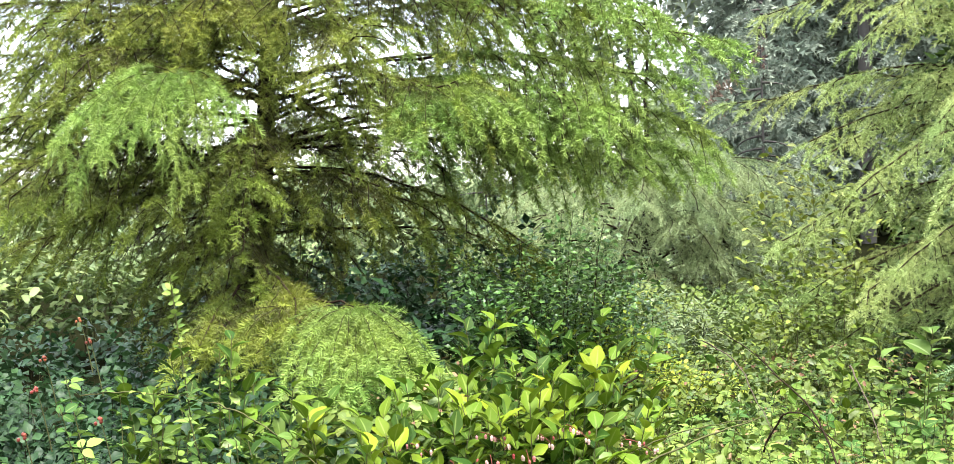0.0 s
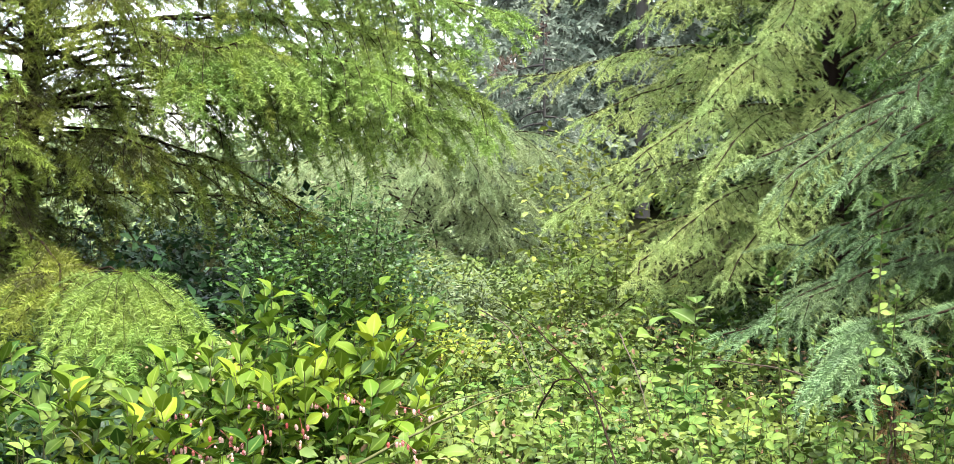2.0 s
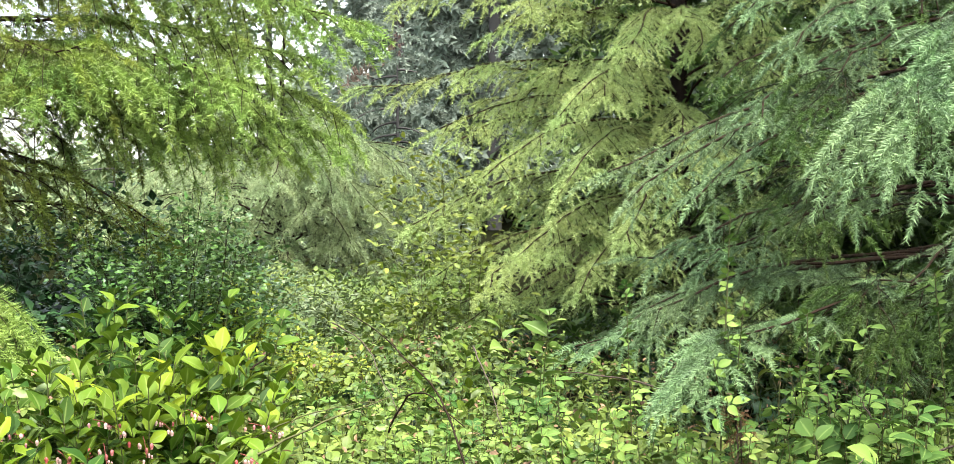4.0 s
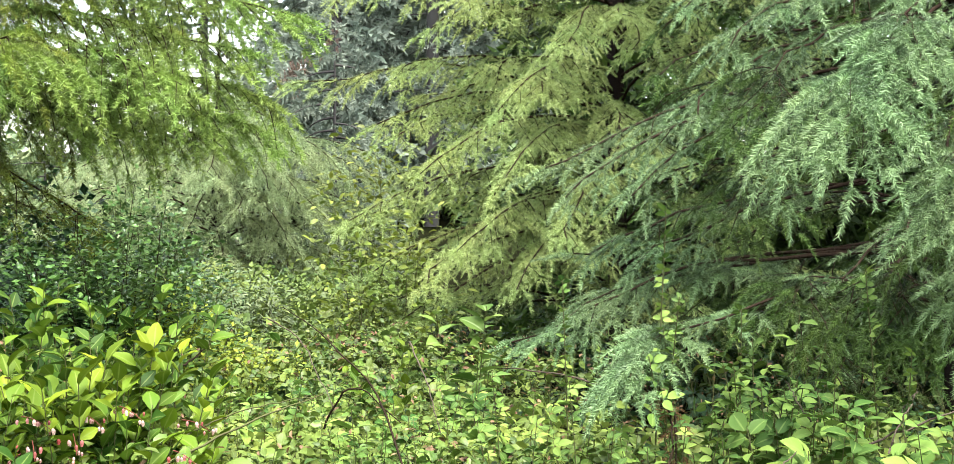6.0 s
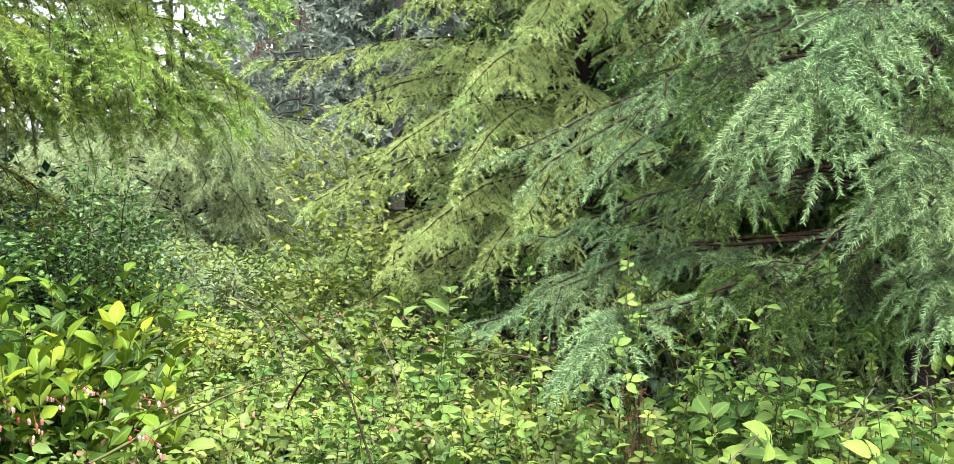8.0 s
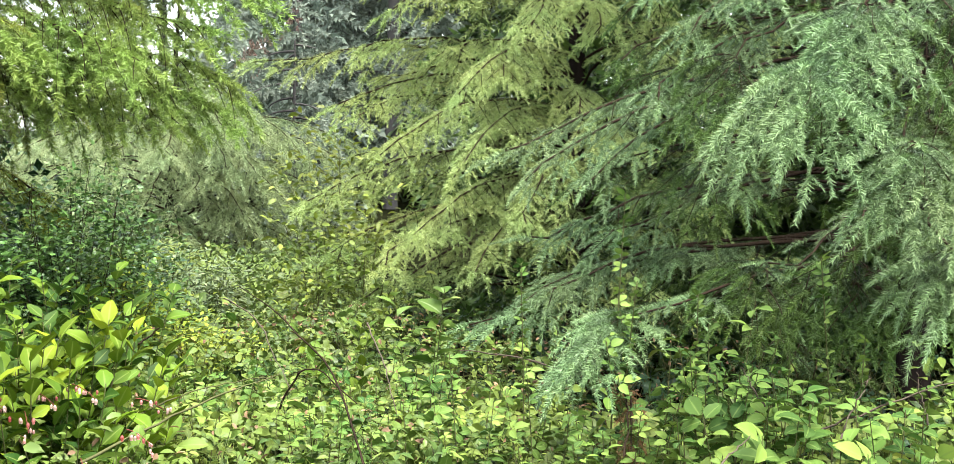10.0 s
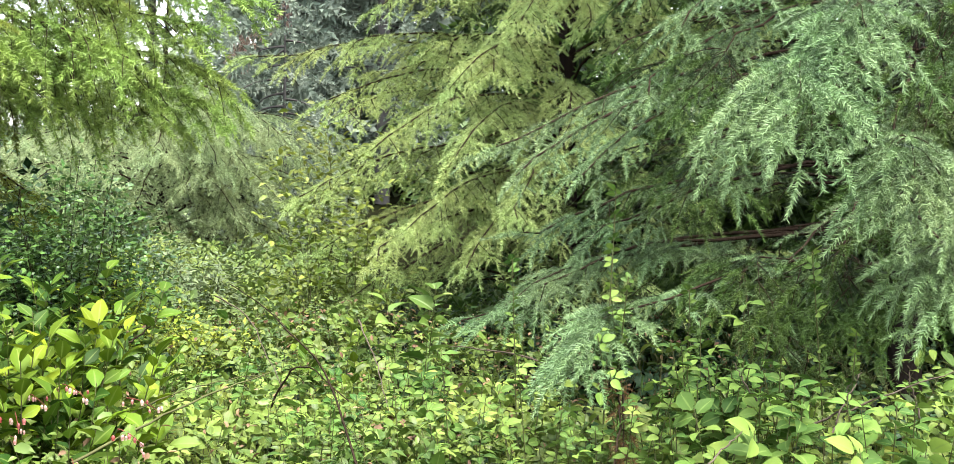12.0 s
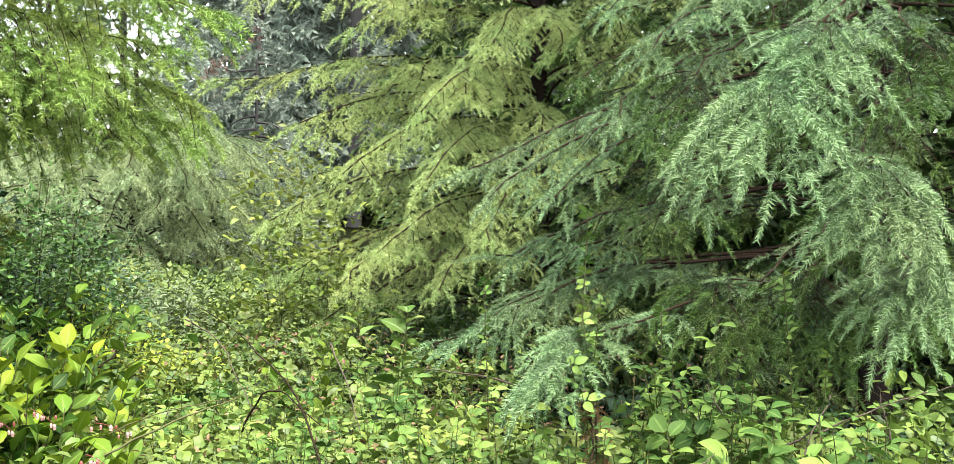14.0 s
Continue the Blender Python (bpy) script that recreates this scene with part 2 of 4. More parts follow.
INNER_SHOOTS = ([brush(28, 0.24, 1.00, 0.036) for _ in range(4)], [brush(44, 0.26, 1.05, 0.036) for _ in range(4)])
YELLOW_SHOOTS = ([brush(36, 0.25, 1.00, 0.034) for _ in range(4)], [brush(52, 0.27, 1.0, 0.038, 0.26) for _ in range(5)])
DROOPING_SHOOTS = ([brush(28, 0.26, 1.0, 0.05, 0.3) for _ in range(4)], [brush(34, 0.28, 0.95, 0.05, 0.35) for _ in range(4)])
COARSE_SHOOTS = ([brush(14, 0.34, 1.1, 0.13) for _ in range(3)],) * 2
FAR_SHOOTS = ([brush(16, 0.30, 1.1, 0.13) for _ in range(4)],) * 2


def bough_line(soup, wood, pts, reach, hang, size, gap, shoots, start=0.15, fresh=0.5, twigs=True, full=0.85, splay=1.0):
    """Branchlets to both sides of one limb, bending down by their weight, and the needled shoots along them."""
    seg = np.linalg.norm(np.diff(pts, axis=0), axis=1)
    along = np.concatenate(([0], np.cumsum(seg)))
    total = along[-1]
    dirs, places, sizes, ages = [], [], [], []
    step = size * 0.44

    def grow(g, q, length, age):
        dirs.append(g)
        places.append(q)
        sizes.append(length)
        ages.append(age)

    s, side = start * total, 1
    while s < total:
        t = s / total
        o = np.array([np.interp(s, along, pts[:, k]) for k in range(3)])
        d = unit(np.array([np.interp(min(s + 0.02, total), along, pts[:, k]) for k in range(3)]) - o + 1e-6)
        lat = unit(np.cross(d, UP)) * side
        prof = min(1.0, 0.4 + 1.8 * (t - start)) * (1.0 - 0.6 * t ** 2)
        m = max(2, int(reach * prof * rng.uniform(0.55, 1.15) / step))
        g = unit(d * rng.uniform(0.6, 1.0) + lat * rng.uniform(0.3, 0.9) * splay - UP * rng.uniform(0.0, 0.3))
        q = o.copy()
        line = [q]
        if t > start + 0.12:
            for w in (1, -1):
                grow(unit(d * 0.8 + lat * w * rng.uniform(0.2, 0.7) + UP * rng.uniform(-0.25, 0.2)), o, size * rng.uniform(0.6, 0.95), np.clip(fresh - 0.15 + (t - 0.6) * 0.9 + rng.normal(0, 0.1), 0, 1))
        for k in range(m):
            u = (k + 1) / m
            g = unit(g - UP * hang * step * rng.uniform(0.4, 1.3) * (1.15 - 0.6 * u) + rng.normal(0, 0.05, 3))
            q = q + g * step
            line.append(q)
            sl = unit(np.cross(g, UP if abs(g[2]) < 0.9 else d) + 1e-6)
            for w in (1, -1):
                if rng.random() < full * (0.6 + 0.4 * u):
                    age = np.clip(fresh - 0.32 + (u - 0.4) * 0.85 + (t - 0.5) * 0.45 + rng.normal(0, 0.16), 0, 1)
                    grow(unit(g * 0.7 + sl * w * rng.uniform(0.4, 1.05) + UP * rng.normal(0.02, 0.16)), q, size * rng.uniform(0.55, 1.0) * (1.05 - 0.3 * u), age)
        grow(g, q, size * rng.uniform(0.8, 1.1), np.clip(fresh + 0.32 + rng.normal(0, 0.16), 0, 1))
        if twigs and len(line) > 3:
            pick = np.array(line)[[0, len(line) // 3, 2 * len(line) // 3, -1]]
            tube(wood, pick, [0.0028, 0.002, 0.0015, 0.001], 3)
        s += gap * rng.uniform(0.6, 1.4)
        side = -side
    grow(unit(pts[-1] - pts[-2]), pts[-1], size, 1.0)
    dirs, places, sizes, ages = np.array(dirs), np.array(places), np.array(sizes), np.array(ages)
    turn = frames(dirs, rng.normal(0, 0.35, len(dirs)))
    new_growth = ages > 0.42
    for kind, kit in ((False, shoots[0]), (True, shoots[1])):
        which = rng.integers(0, len(kit), len(dirs))
        for k, tpl in enumerate(kit):
            pick = (which == k) & (new_growth == kind)
            if pick.any():
                soup.scatter(tpl, turn[pick], sizes[pick], places[pick], ages[pick])
                # age scaled by that value, so needle roots draw duller than tips
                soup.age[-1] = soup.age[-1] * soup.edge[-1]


class Conifer:
    """A tree of an Empty at its foot, a trunk, and boughs that each carry their needles."""

    def __init__(self, name, foot, top, girth, needle, label, category, shoots=SHOOTS, group=""):
        self.foot, self.top, self.needle, self.shoots = np.array(foot), np.array(top), needle, shoots
        self.root = tagged(new(name), label, category, group)
        self.root.location = foot
        soup = Soup()
        t = np.linspace(0, 1, 14)[:, None]
        line = self.foot + (self.top - self.foot) * t
        line[1:-1, :2] += rng.normal(0, 0.012, (12, 2))
        tube(soup, line - self.foot, girth * (1.02 - t[:, 0]) + 0.004, 10)
        part("trunk", soup.mesh("trunk", BARK), self.root)

    def stem(self, z):
        k = (z - self.foot[2]) / (self.top[2] - self.foot[2])
        return self.foot + (self.top - self.foot) * k

    def bough(self, tip, z=None, lift=0.15, reach=0.45, hang=2.0, size=0.10, gap=0.05, droop=0.0, start=0.15, fresh=0.5, thick=0.009, shoots=None, full=0.75, needle=None, arch=0.5, root=None):
        tip = np.array(tip)
        p0 = self.stem(tip[2] if z is None else z) if root is None else np.array(root)
        pts = bend(p0, tip, lift, 12, droop, arch) - self.foot
        pts[2:-1] += np.cumsum(rng.normal(0, 0.007 * min(1.5, np.linalg.norm(tip - p0)), (9, 3)), 0)
        wood, leaf = Soup(), Soup()
        tube(wood, pts, np.linspace(thick, 0.3 * thick, 12), 6)
        bough_line(leaf, wood, pts, reach, hang, size, gap, shoots or self.shoots, start, fresh, full=full)
        limb = part("bough", wood.mesh("bough", TWIG), self.root)
        part("needles", leaf.mesh("needles", needle or self.needle), limb)

    def umbrella(self, node, z, ends, lift, reach, hang, size, gap, fresh, needle=None, shoots=None, bare=0.35):
        """A limb that divides at its end into sprays, which arch out to all sides and hang down."""
        node = np.array(node)
        self.bough(node, z, 0.12, reach, hang, size, gap * 1.6, start=bare, fresh=fresh - 0.3, shoots=shoots)
        for end in ends:
            self.bough(end, None, lift, reach, hang, size, gap, start=0.02, fresh=fresh, thick=0.0016, shoots=shoots, full=0.9, needle=needle, arch=0.62, root=node)

    def fan(self, z0, z1, count, long, reach, hang, size, gap, rise=0.0, wide=85, fresh=0.45, full=0.75, needle=None, shoots=None, lift=0.16):
        """Close-set outer boughs on the open side of the tree, towards the clearing."""
        face = math.atan2(-self.foot[1], -self.foot[0])
        for k in range(count):
            z = z0 + (z1 - z0) * (k + rng.random()) / count
            a = face + math.radians(wide) * (2 * ((k * 0.618) % 1.0) - 1)
            ln = long * rng.uniform(0.75, 1.1)
            tip = self.stem(z) + np.array((np.cos(a) * ln, np.sin(a) * ln, rise * ln - 0.1))
            self.bough(tip, z, lift * ln, reach, hang, size, gap, fresh=fresh, full=full, start=0.3, needle=needle, shoots=shoots)

    def ring(self, z0, z1, count, long, reach, hang, size, gap, rise=0.0, taper=0.85, fresh=0.4, shoots=COARSE_SHOOTS, needle=None):
        """The rest of the crown, bough by bough up the stem."""
        for k in range(count):
            u = (k + rng.uniform(0, 1)) / count
            z = z0 + (z1 - z0) * u
            a = k * 2.4 + rng.normal(0, 0.3)
            ln = long * (1 - taper * u) * rng.uniform(0.8, 1.1)
            tip = self.stem(z) + np.array((np.cos(a) * ln, np.sin(a) * ln, (rise - 0.12) * ln))
            self.bough(tip, z, 0.12 * ln, reach * (1 - 0.7 * taper * u), hang, size, gap, fresh=fresh, shoots=shoots, needle=needle)


# ---- ground ----
def ground_height(x, y):
    return 0.05 * math.sin(x * 0.7 + 1) * math.cos(y * 0.5) + 0.03 * math.sin(x * 2.1 + y * 1.7)


def make_ground():
    bm = bmesh.new()
    lines = [-2000, -500, -120, -40] + [0.5 * k for k in range(-30, 61)] + [60, 150, 500, 2000]
    grid = [[bm.verts.new((x, y, ground_height(x, y) if abs(x) < 35 and abs(y) < 35 else 0)) for x in lines] for y in lines]
    for j in range(len(lines) - 1):
        for i in range(len(lines) - 1):
            bm.faces.new((grid[j][i], grid[j][i + 1], grid[j + 1][i + 1], grid[j + 1][i])).smooth = True
    me = bpy.data.meshes.new("ground")
    bm.to_mesh(me)
    me.materials.append(SOIL)
    tagged(new("ground", me), "forest floor of brown litter under the thicket", "ground", kind="structure")


make_ground()

# ---- the weeping fir over the bramble ----
fir = Conifer("fir_tree", (-1.10, 5.54, 0.03), (-0.49, 5.80, 6.50), 0.05, FIR_NEEDLE,
              "olive-green Douglas fir with drooping boughs over the brambles", "tree")
HANG = dict(size=0.082, gap=0.046, full=0.75, fresh=0.6)
FAR_SIDE = dict(size=0.12, gap=0.06)
fir.bough((0.86, 4.61, 1.71), 1.75, 0.32, 0.50, 5.0, size=0.085, gap=0.034, full=0.9, droop=0.0, fresh=0.85, needle=FIR_TIP)
fir.bough((0.93, 4.52, 2.05), 2.20, 0.34, 0.50, 5.0, size=0.085, gap=0.034, full=0.9, droop=0.02, fresh=0.85, needle=FIR_TIP)
fir.bough((0.66, 4.81, 1.60), 1.75, 0.18, 0.45, 5.5, needle=FIR_TIP, **HANG)
fir.bough((0.22, 4.80, 1.33), 1.66, 0.15, 0.48, 5.0, droop=0.05, **HANG)
fir.bough((0.53, 4.73, 2.25), 2.35, 0.15, 0.55, 4.5, **HANG)
fir.bough((-0.03, 4.32, 1.91), 2.05, 0.12, 0.52, 5.0, **HANG)
fir.bough((-0.15, 4.90, 1.48), 1.62, 0.08, 0.45, 5.5, **HANG)
fir.bough((0.30, 5.02, 1.83), 1.95, 0.15, 0.50, 5.0, **HANG)
for tip, z in (((-1.66, 4.67, 2.18), 2.15), ((-1.41, 4.54, 2.24), 2.25), ((-1.75, 4.77, 2.01), 2.0), ((-1.16, 4.51, 2.22), 2.3), ((-1.57, 4.72, 2.09), 2.1), ((-0.96, 4.46, 2.20), 2.3), ((-1.90, 4.90, 1.80), 1.85)):
    fir.bough(tip, z, 0.15, 0.5, 4.5, **HANG)
fir.umbrella((-1.02, 4.32, 1.96), 1.90, ((-1.36, 4.10, 1.74), (-1.26, 3.96, 1.80), (-1.14, 3.90, 1.74), (-1.00, 3.92, 1.76), (-0.88, 4.02, 1.80), (-0.80, 4.14, 1.82), (-1.24, 4.20, 1.92), (-1.30, 4.05, 1.62), (-0.95, 4.05, 1.62)),
             0.10, 0.14, 7.0, 0.105, 0.056, 0.95, FIR_TIP, LONG_SHOOTS)
fir.umbrella((-0.12, 4.62, 1.90), 1.95, ((-0.28, 4.45, 1.76), (-0.18, 4.36, 1.72), (-0.04, 4.36, 1.74), (0.10, 4.42, 1.76), (0.18, 4.52, 1.80), (0.02, 4.46, 1.84)),
             0.08, 0.16, 6.0, 0.090, 0.040, 0.7, FIR_TIP)
fir.bough((-2.22, 5.41, 1.79), 1.72, 0.02, 0.52, 5.0, **HANG)
fir.bough((-2.07, 5.23, 2.16), 2.00, 0.05, 0.52, 5.0, **HANG)
fir.bough((-1.50, 4.84, 2.35), 2.30, 0.10, 0.55, 4.5, **HANG)
fir.bough((-1.81, 4.90, 1.37), 1.60, 0.12, 0.48, 4.5, **HANG)
fir.bough((-0.76, 4.30, 1.58), 1.85, 0.10, 0.45, 5.0, **HANG)
fir.bough((-1.20, 4.60, 1.52), 1.70, 0.10, 0.48, 5.0, **HANG)
fir.bough((-0.35, 4.22, 2.10), 2.25, 0.10, 0.52, 4.5, **HANG)
fir.bough((-0.89, 4.43, 2.18), 2.25, 0.12, 0.52, 4.5, **HANG)
fir.bough((0.06, 4.63, 2.18), 2.40, 0.10, 0.55, 4.5, **HANG)
fir.bough((-0.51, 4.81, 1.78), 1.95, 0.10, 0.45, 5.0, **HANG)
fir.bough((-2.08, 5.03, 2.33), 2.25, 0.12, 0.55, 4.5, **HANG)
fir.bough((-1.81, 5.04, 2.52), 2.45, 0.12, 0.55, 4.5, **HANG)
fir.bough((-1.71, 4.93, 2.28), 2.15, 0.12, 0.55, 4.5, **HANG)
fir.bough((-1.54, 4.62, 1.96), 1.95, 0.18, 0.52, 5.0, **HANG)
fir.bough((-1.21, 4.64, 2.40), 2.45, 0.10, 0.55, 4.5, **HANG)
fir.bough((-0.62, 4.43, 2.28), 2.45, 0.10, 0.55, 4.5, **HANG)
fir.bough((-1.60, 5.10, 1.56), 1.75, 0.10, 0.52, 5.5, **HANG)
fir.bough((-1.09, 4.90, 1.35), 1.55, 0.10, 0.50, 5.0, **HANG)
fir.bough((-1.74, 4.60, 1.54), 1.70, 0.15, 0.48, 5.0, **HANG)
for tip, z in (((-1.82, 5.63, 2.27), 2.15), ((-2.05, 5.72, 1.98), 1.95), ((-2.08, 5.61, 1.73), 1.85), ((-1.48, 5.34, 2.33), 2.3)):
    fir.bough(tip, z, 0.1, 0.55, 5.0, **HANG)
fir.bough((-0.71, 6.62, 1.80), 1.75, 0.05, 0.50, 2.4, **FAR_SIDE)
fir.bough((-1.76, 6.81, 1.71), 1.75, 0.05, 0.50, 2.4, **FAR_SIDE)
fir.umbrella((-0.36, 3.62, 1.20), 1.05, ((-0.52, 3.44, 1.08), (-0.47, 3.32, 1.04), (-0.40, 3.26, 1.05), (-0.33, 3.22, 1.03), (-0.26, 3.24, 1.06), (-0.19, 3.32, 1.05), (-0.13, 3.42, 1.06), (-0.36, 3.36, 1.11), (-0.22, 3.50, 1.11), (-0.56, 3.60, 1.12)),
             0.08, 0.10, 9.0, 0.115, 0.070, 1.0, FIR_TIP, LONG_SHOOTS, bare=0.75)
fir.umbrella((-0.62, 3.95, 1.18), 1.10, ((-0.74, 3.78, 1.06), (-0.62, 3.68, 1.06), (-0.84, 3.90, 1.08)),
             0.06, 0.14, 7.0, 0.085, 0.060, 0.55, bare=0.6)
for tip, z in (((0.74, 4.52, 1.90), 2.0), ((0.77, 4.61, 1.64), 1.75), ((0.50, 4.41, 1.77), 1.85), ((0.68, 4.53, 2.14), 2.3)):
    fir.bough(tip, z, 0.3, 0.46, 6.0, size=0.09, gap=0.034, full=0.85, start=0.35, fresh=0.8, needle=FIR_TIP)
fir.bough((-0.60, 3.59, 1.14), 1.15, 0.20, 0.34, 4.0, size=0.09, gap=0.045, start=0.5, fresh=0.6)
fir.bough((-0.86, 3.78, 1.08), 1.10, 0.20, 0.34, 4.0, size=0.09, gap=0.045, start=0.45, fresh=0.55)
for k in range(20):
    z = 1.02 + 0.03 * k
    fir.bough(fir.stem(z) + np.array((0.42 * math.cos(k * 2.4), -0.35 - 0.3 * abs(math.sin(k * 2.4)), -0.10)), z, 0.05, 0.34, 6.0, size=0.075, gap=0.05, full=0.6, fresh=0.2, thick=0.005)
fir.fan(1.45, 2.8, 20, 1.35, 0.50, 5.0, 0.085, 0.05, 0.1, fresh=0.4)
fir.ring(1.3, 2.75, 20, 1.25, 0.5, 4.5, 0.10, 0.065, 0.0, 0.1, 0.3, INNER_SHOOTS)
fir.ring(2.7, 7.0, 30, 1.4, 0.5, 1.8, 0.20, 0.13)

# ---- the yellow-green fir ----
fir = Conifer("fir_tree", (3.07, 6.26, -0.65), (3.19, 6.78, 8.25), 0.06, YELLOW_NEEDLE,
              "yellow-green fir with dense rising boughs at the clearing's edge", "tree", YELLOW_SHOOTS)
STEP = dict(size=0.09, gap=0.05, fresh=0.85, full=0.9)
for tip, z, lift, reach in (
    ((1.68, 5.80, 1.92), 2.0, 0.10, 0.5), ((1.51, 5.74, 1.67), 1.8, 0.12, 0.5), ((1.36, 5.55, 1.24), 1.5, 0.15, 0.5),
    ((1.46, 5.50, 1.01), 1.2, 0.12, 0.45), ((1.50, 5.35, 0.78), 1.0, 0.10, 0.40), ((1.81, 5.77, 2.14), 2.2, 0.10, 0.5),
    ((1.62, 4.80, 1.15), 1.3, 0.15, 0.45), ((1.55, 5.07, 1.46), 1.7, 0.15, 0.5), ((1.82, 4.87, 1.72), 2.0, 0.12, 0.5),
    ((1.76, 4.76, 1.37), 1.6, 0.15, 0.5), ((2.04, 4.64, 1.20), 1.4, 0.15, 0.45), ((2.08, 4.90, 2.00), 2.3, 0.12, 0.5),
): fir.bough(tip, z, lift + 0.12, reach * 0.62, 4.0, arch=0.65, **STEP)
for tip, z, lift, reach in (
    ((1.83, 5.45, 2.25), 2.5, 0.10, 0.5), ((2.57, 5.15, 2.02), 2.3, 0.10, 0.5), ((3.00, 5.31, 2.16), 2.3, 0.10, 0.5),
    ((3.49, 5.55, 2.09), 2.1, 0.10, 0.5), ((1.57, 5.02, 1.00), 1.1, 0.10, 0.4), ((1.92, 4.89, 0.98), 1.1, 0.10, 0.4),
    ((1.93, 6.24, 1.85), 1.9, 0.10, 0.5), ((2.33, 4.88, 1.50), 1.8, 0.12, 0.5), ((1.78, 6.26, 1.44), 1.6, 0.10, 0.5),
): fir.bough(tip, z, lift + 0.12, reach * 0.62, 4.0, arch=0.65, **STEP)
fir.fan(0.6, 2.9, 28, 1.75, 0.34, 4.0, 0.09, 0.058, 0.14, wide=58, fresh=0.8, full=0.85, lift=0.22)
fir.ring(0.5, 2.6, 14, 1.3, 0.5, 1.8, 0.13, 0.10, 0.0, 0.1, 0.4, COARSE_SHOOTS)
fir.ring(3.0, 8.5, 36, 1.4, 0.5, 1.6, 0.24, 0.16, 0.15)

# ---- the blue-green spruce close by ----
spruce = Conifer("spruce_tree", (3.39, 3.88, 0.03), (3.46, 4.63, 12.25), 0.065, SPRUCE_NEEDLE,
                 "dark blue-green spruce with wet silvery shoots beside the brambles", "tree", SPRUCE_SHOOTS)
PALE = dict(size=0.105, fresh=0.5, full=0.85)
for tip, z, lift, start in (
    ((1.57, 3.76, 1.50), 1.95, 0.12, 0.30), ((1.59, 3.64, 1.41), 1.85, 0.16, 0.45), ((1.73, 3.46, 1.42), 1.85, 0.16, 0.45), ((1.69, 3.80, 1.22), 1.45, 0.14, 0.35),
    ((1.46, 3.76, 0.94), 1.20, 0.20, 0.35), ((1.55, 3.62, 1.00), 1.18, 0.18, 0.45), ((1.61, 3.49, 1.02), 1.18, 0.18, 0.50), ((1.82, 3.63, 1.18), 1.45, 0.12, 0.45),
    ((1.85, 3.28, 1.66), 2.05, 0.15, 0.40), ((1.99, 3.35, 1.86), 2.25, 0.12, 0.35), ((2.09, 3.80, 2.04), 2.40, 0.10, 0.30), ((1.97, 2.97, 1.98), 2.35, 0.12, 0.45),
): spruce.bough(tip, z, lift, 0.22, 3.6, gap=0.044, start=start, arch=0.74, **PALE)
# wet silvery sprays hanging forward over the brambles, sky sheen partly in their colour
SILVER = dict(lift=0.05, reach=0.12, hang=3.5, size=0.10, gap=0.040, fresh=0.85, bare=0.72)
spruce.umbrella((1.62, 2.24, 1.71), 2.15, ((1.45, 2.30, 1.56), (1.46, 2.24, 1.50), (1.45, 2.12, 1.59), (1.46, 2.05, 1.61), (1.53, 2.07, 1.53), (1.64, 2.11, 1.63)), **SILVER)
spruce.umbrella((1.75, 2.25, 1.84), 2.30, ((1.66, 2.27, 1.76), (1.64, 2.16, 1.74), (1.66, 2.08, 1.73), (1.76, 2.12, 1.73), (1.62, 2.18, 1.67)), **SILVER)
spruce.umbrella((1.92, 2.26, 1.55), 1.90, ((1.81, 2.22, 1.43), (1.85, 2.25, 1.49), (1.84, 2.13, 1.43), (1.92, 2.13, 1.46), (1.90, 2.07, 1.36)), **SILVER)
spruce.umbrella((1.98, 2.20, 1.32), 1.55, ((1.88, 2.21, 1.23), (1.88, 2.14, 1.21), (1.89, 2.07, 1.25), (1.96, 2.08, 1.27)), **SILVER)
spruce.umbrella((1.56, 2.84, 1.10), 1.15, ((1.33, 2.81, 0.95), (1.34, 2.72, 1.00), (1.37, 2.69, 1.05), (1.42, 2.76, 1.07), (1.45, 2.88, 1.05), (1.39, 2.90, 0.99)), **SILVER)
# greener inner sprays, half shade darkened into their needle colour
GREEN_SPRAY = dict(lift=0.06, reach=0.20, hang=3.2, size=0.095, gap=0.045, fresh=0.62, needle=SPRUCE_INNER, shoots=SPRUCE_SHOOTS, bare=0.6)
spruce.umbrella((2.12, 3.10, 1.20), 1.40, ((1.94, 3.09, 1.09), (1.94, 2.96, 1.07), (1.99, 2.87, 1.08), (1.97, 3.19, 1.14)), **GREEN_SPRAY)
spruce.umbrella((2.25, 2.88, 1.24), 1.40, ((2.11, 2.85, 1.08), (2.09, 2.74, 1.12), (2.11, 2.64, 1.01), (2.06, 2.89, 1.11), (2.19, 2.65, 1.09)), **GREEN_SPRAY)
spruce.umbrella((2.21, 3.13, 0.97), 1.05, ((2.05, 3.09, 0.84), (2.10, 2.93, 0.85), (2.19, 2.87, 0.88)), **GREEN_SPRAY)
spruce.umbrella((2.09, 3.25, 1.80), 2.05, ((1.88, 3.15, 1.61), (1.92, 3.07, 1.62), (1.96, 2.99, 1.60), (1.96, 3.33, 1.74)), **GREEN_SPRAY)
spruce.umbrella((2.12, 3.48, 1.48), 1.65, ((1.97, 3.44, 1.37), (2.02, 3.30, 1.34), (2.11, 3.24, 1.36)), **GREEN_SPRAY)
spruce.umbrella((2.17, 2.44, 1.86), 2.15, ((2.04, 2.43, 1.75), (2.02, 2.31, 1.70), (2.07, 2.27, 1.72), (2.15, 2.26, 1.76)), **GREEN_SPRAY)
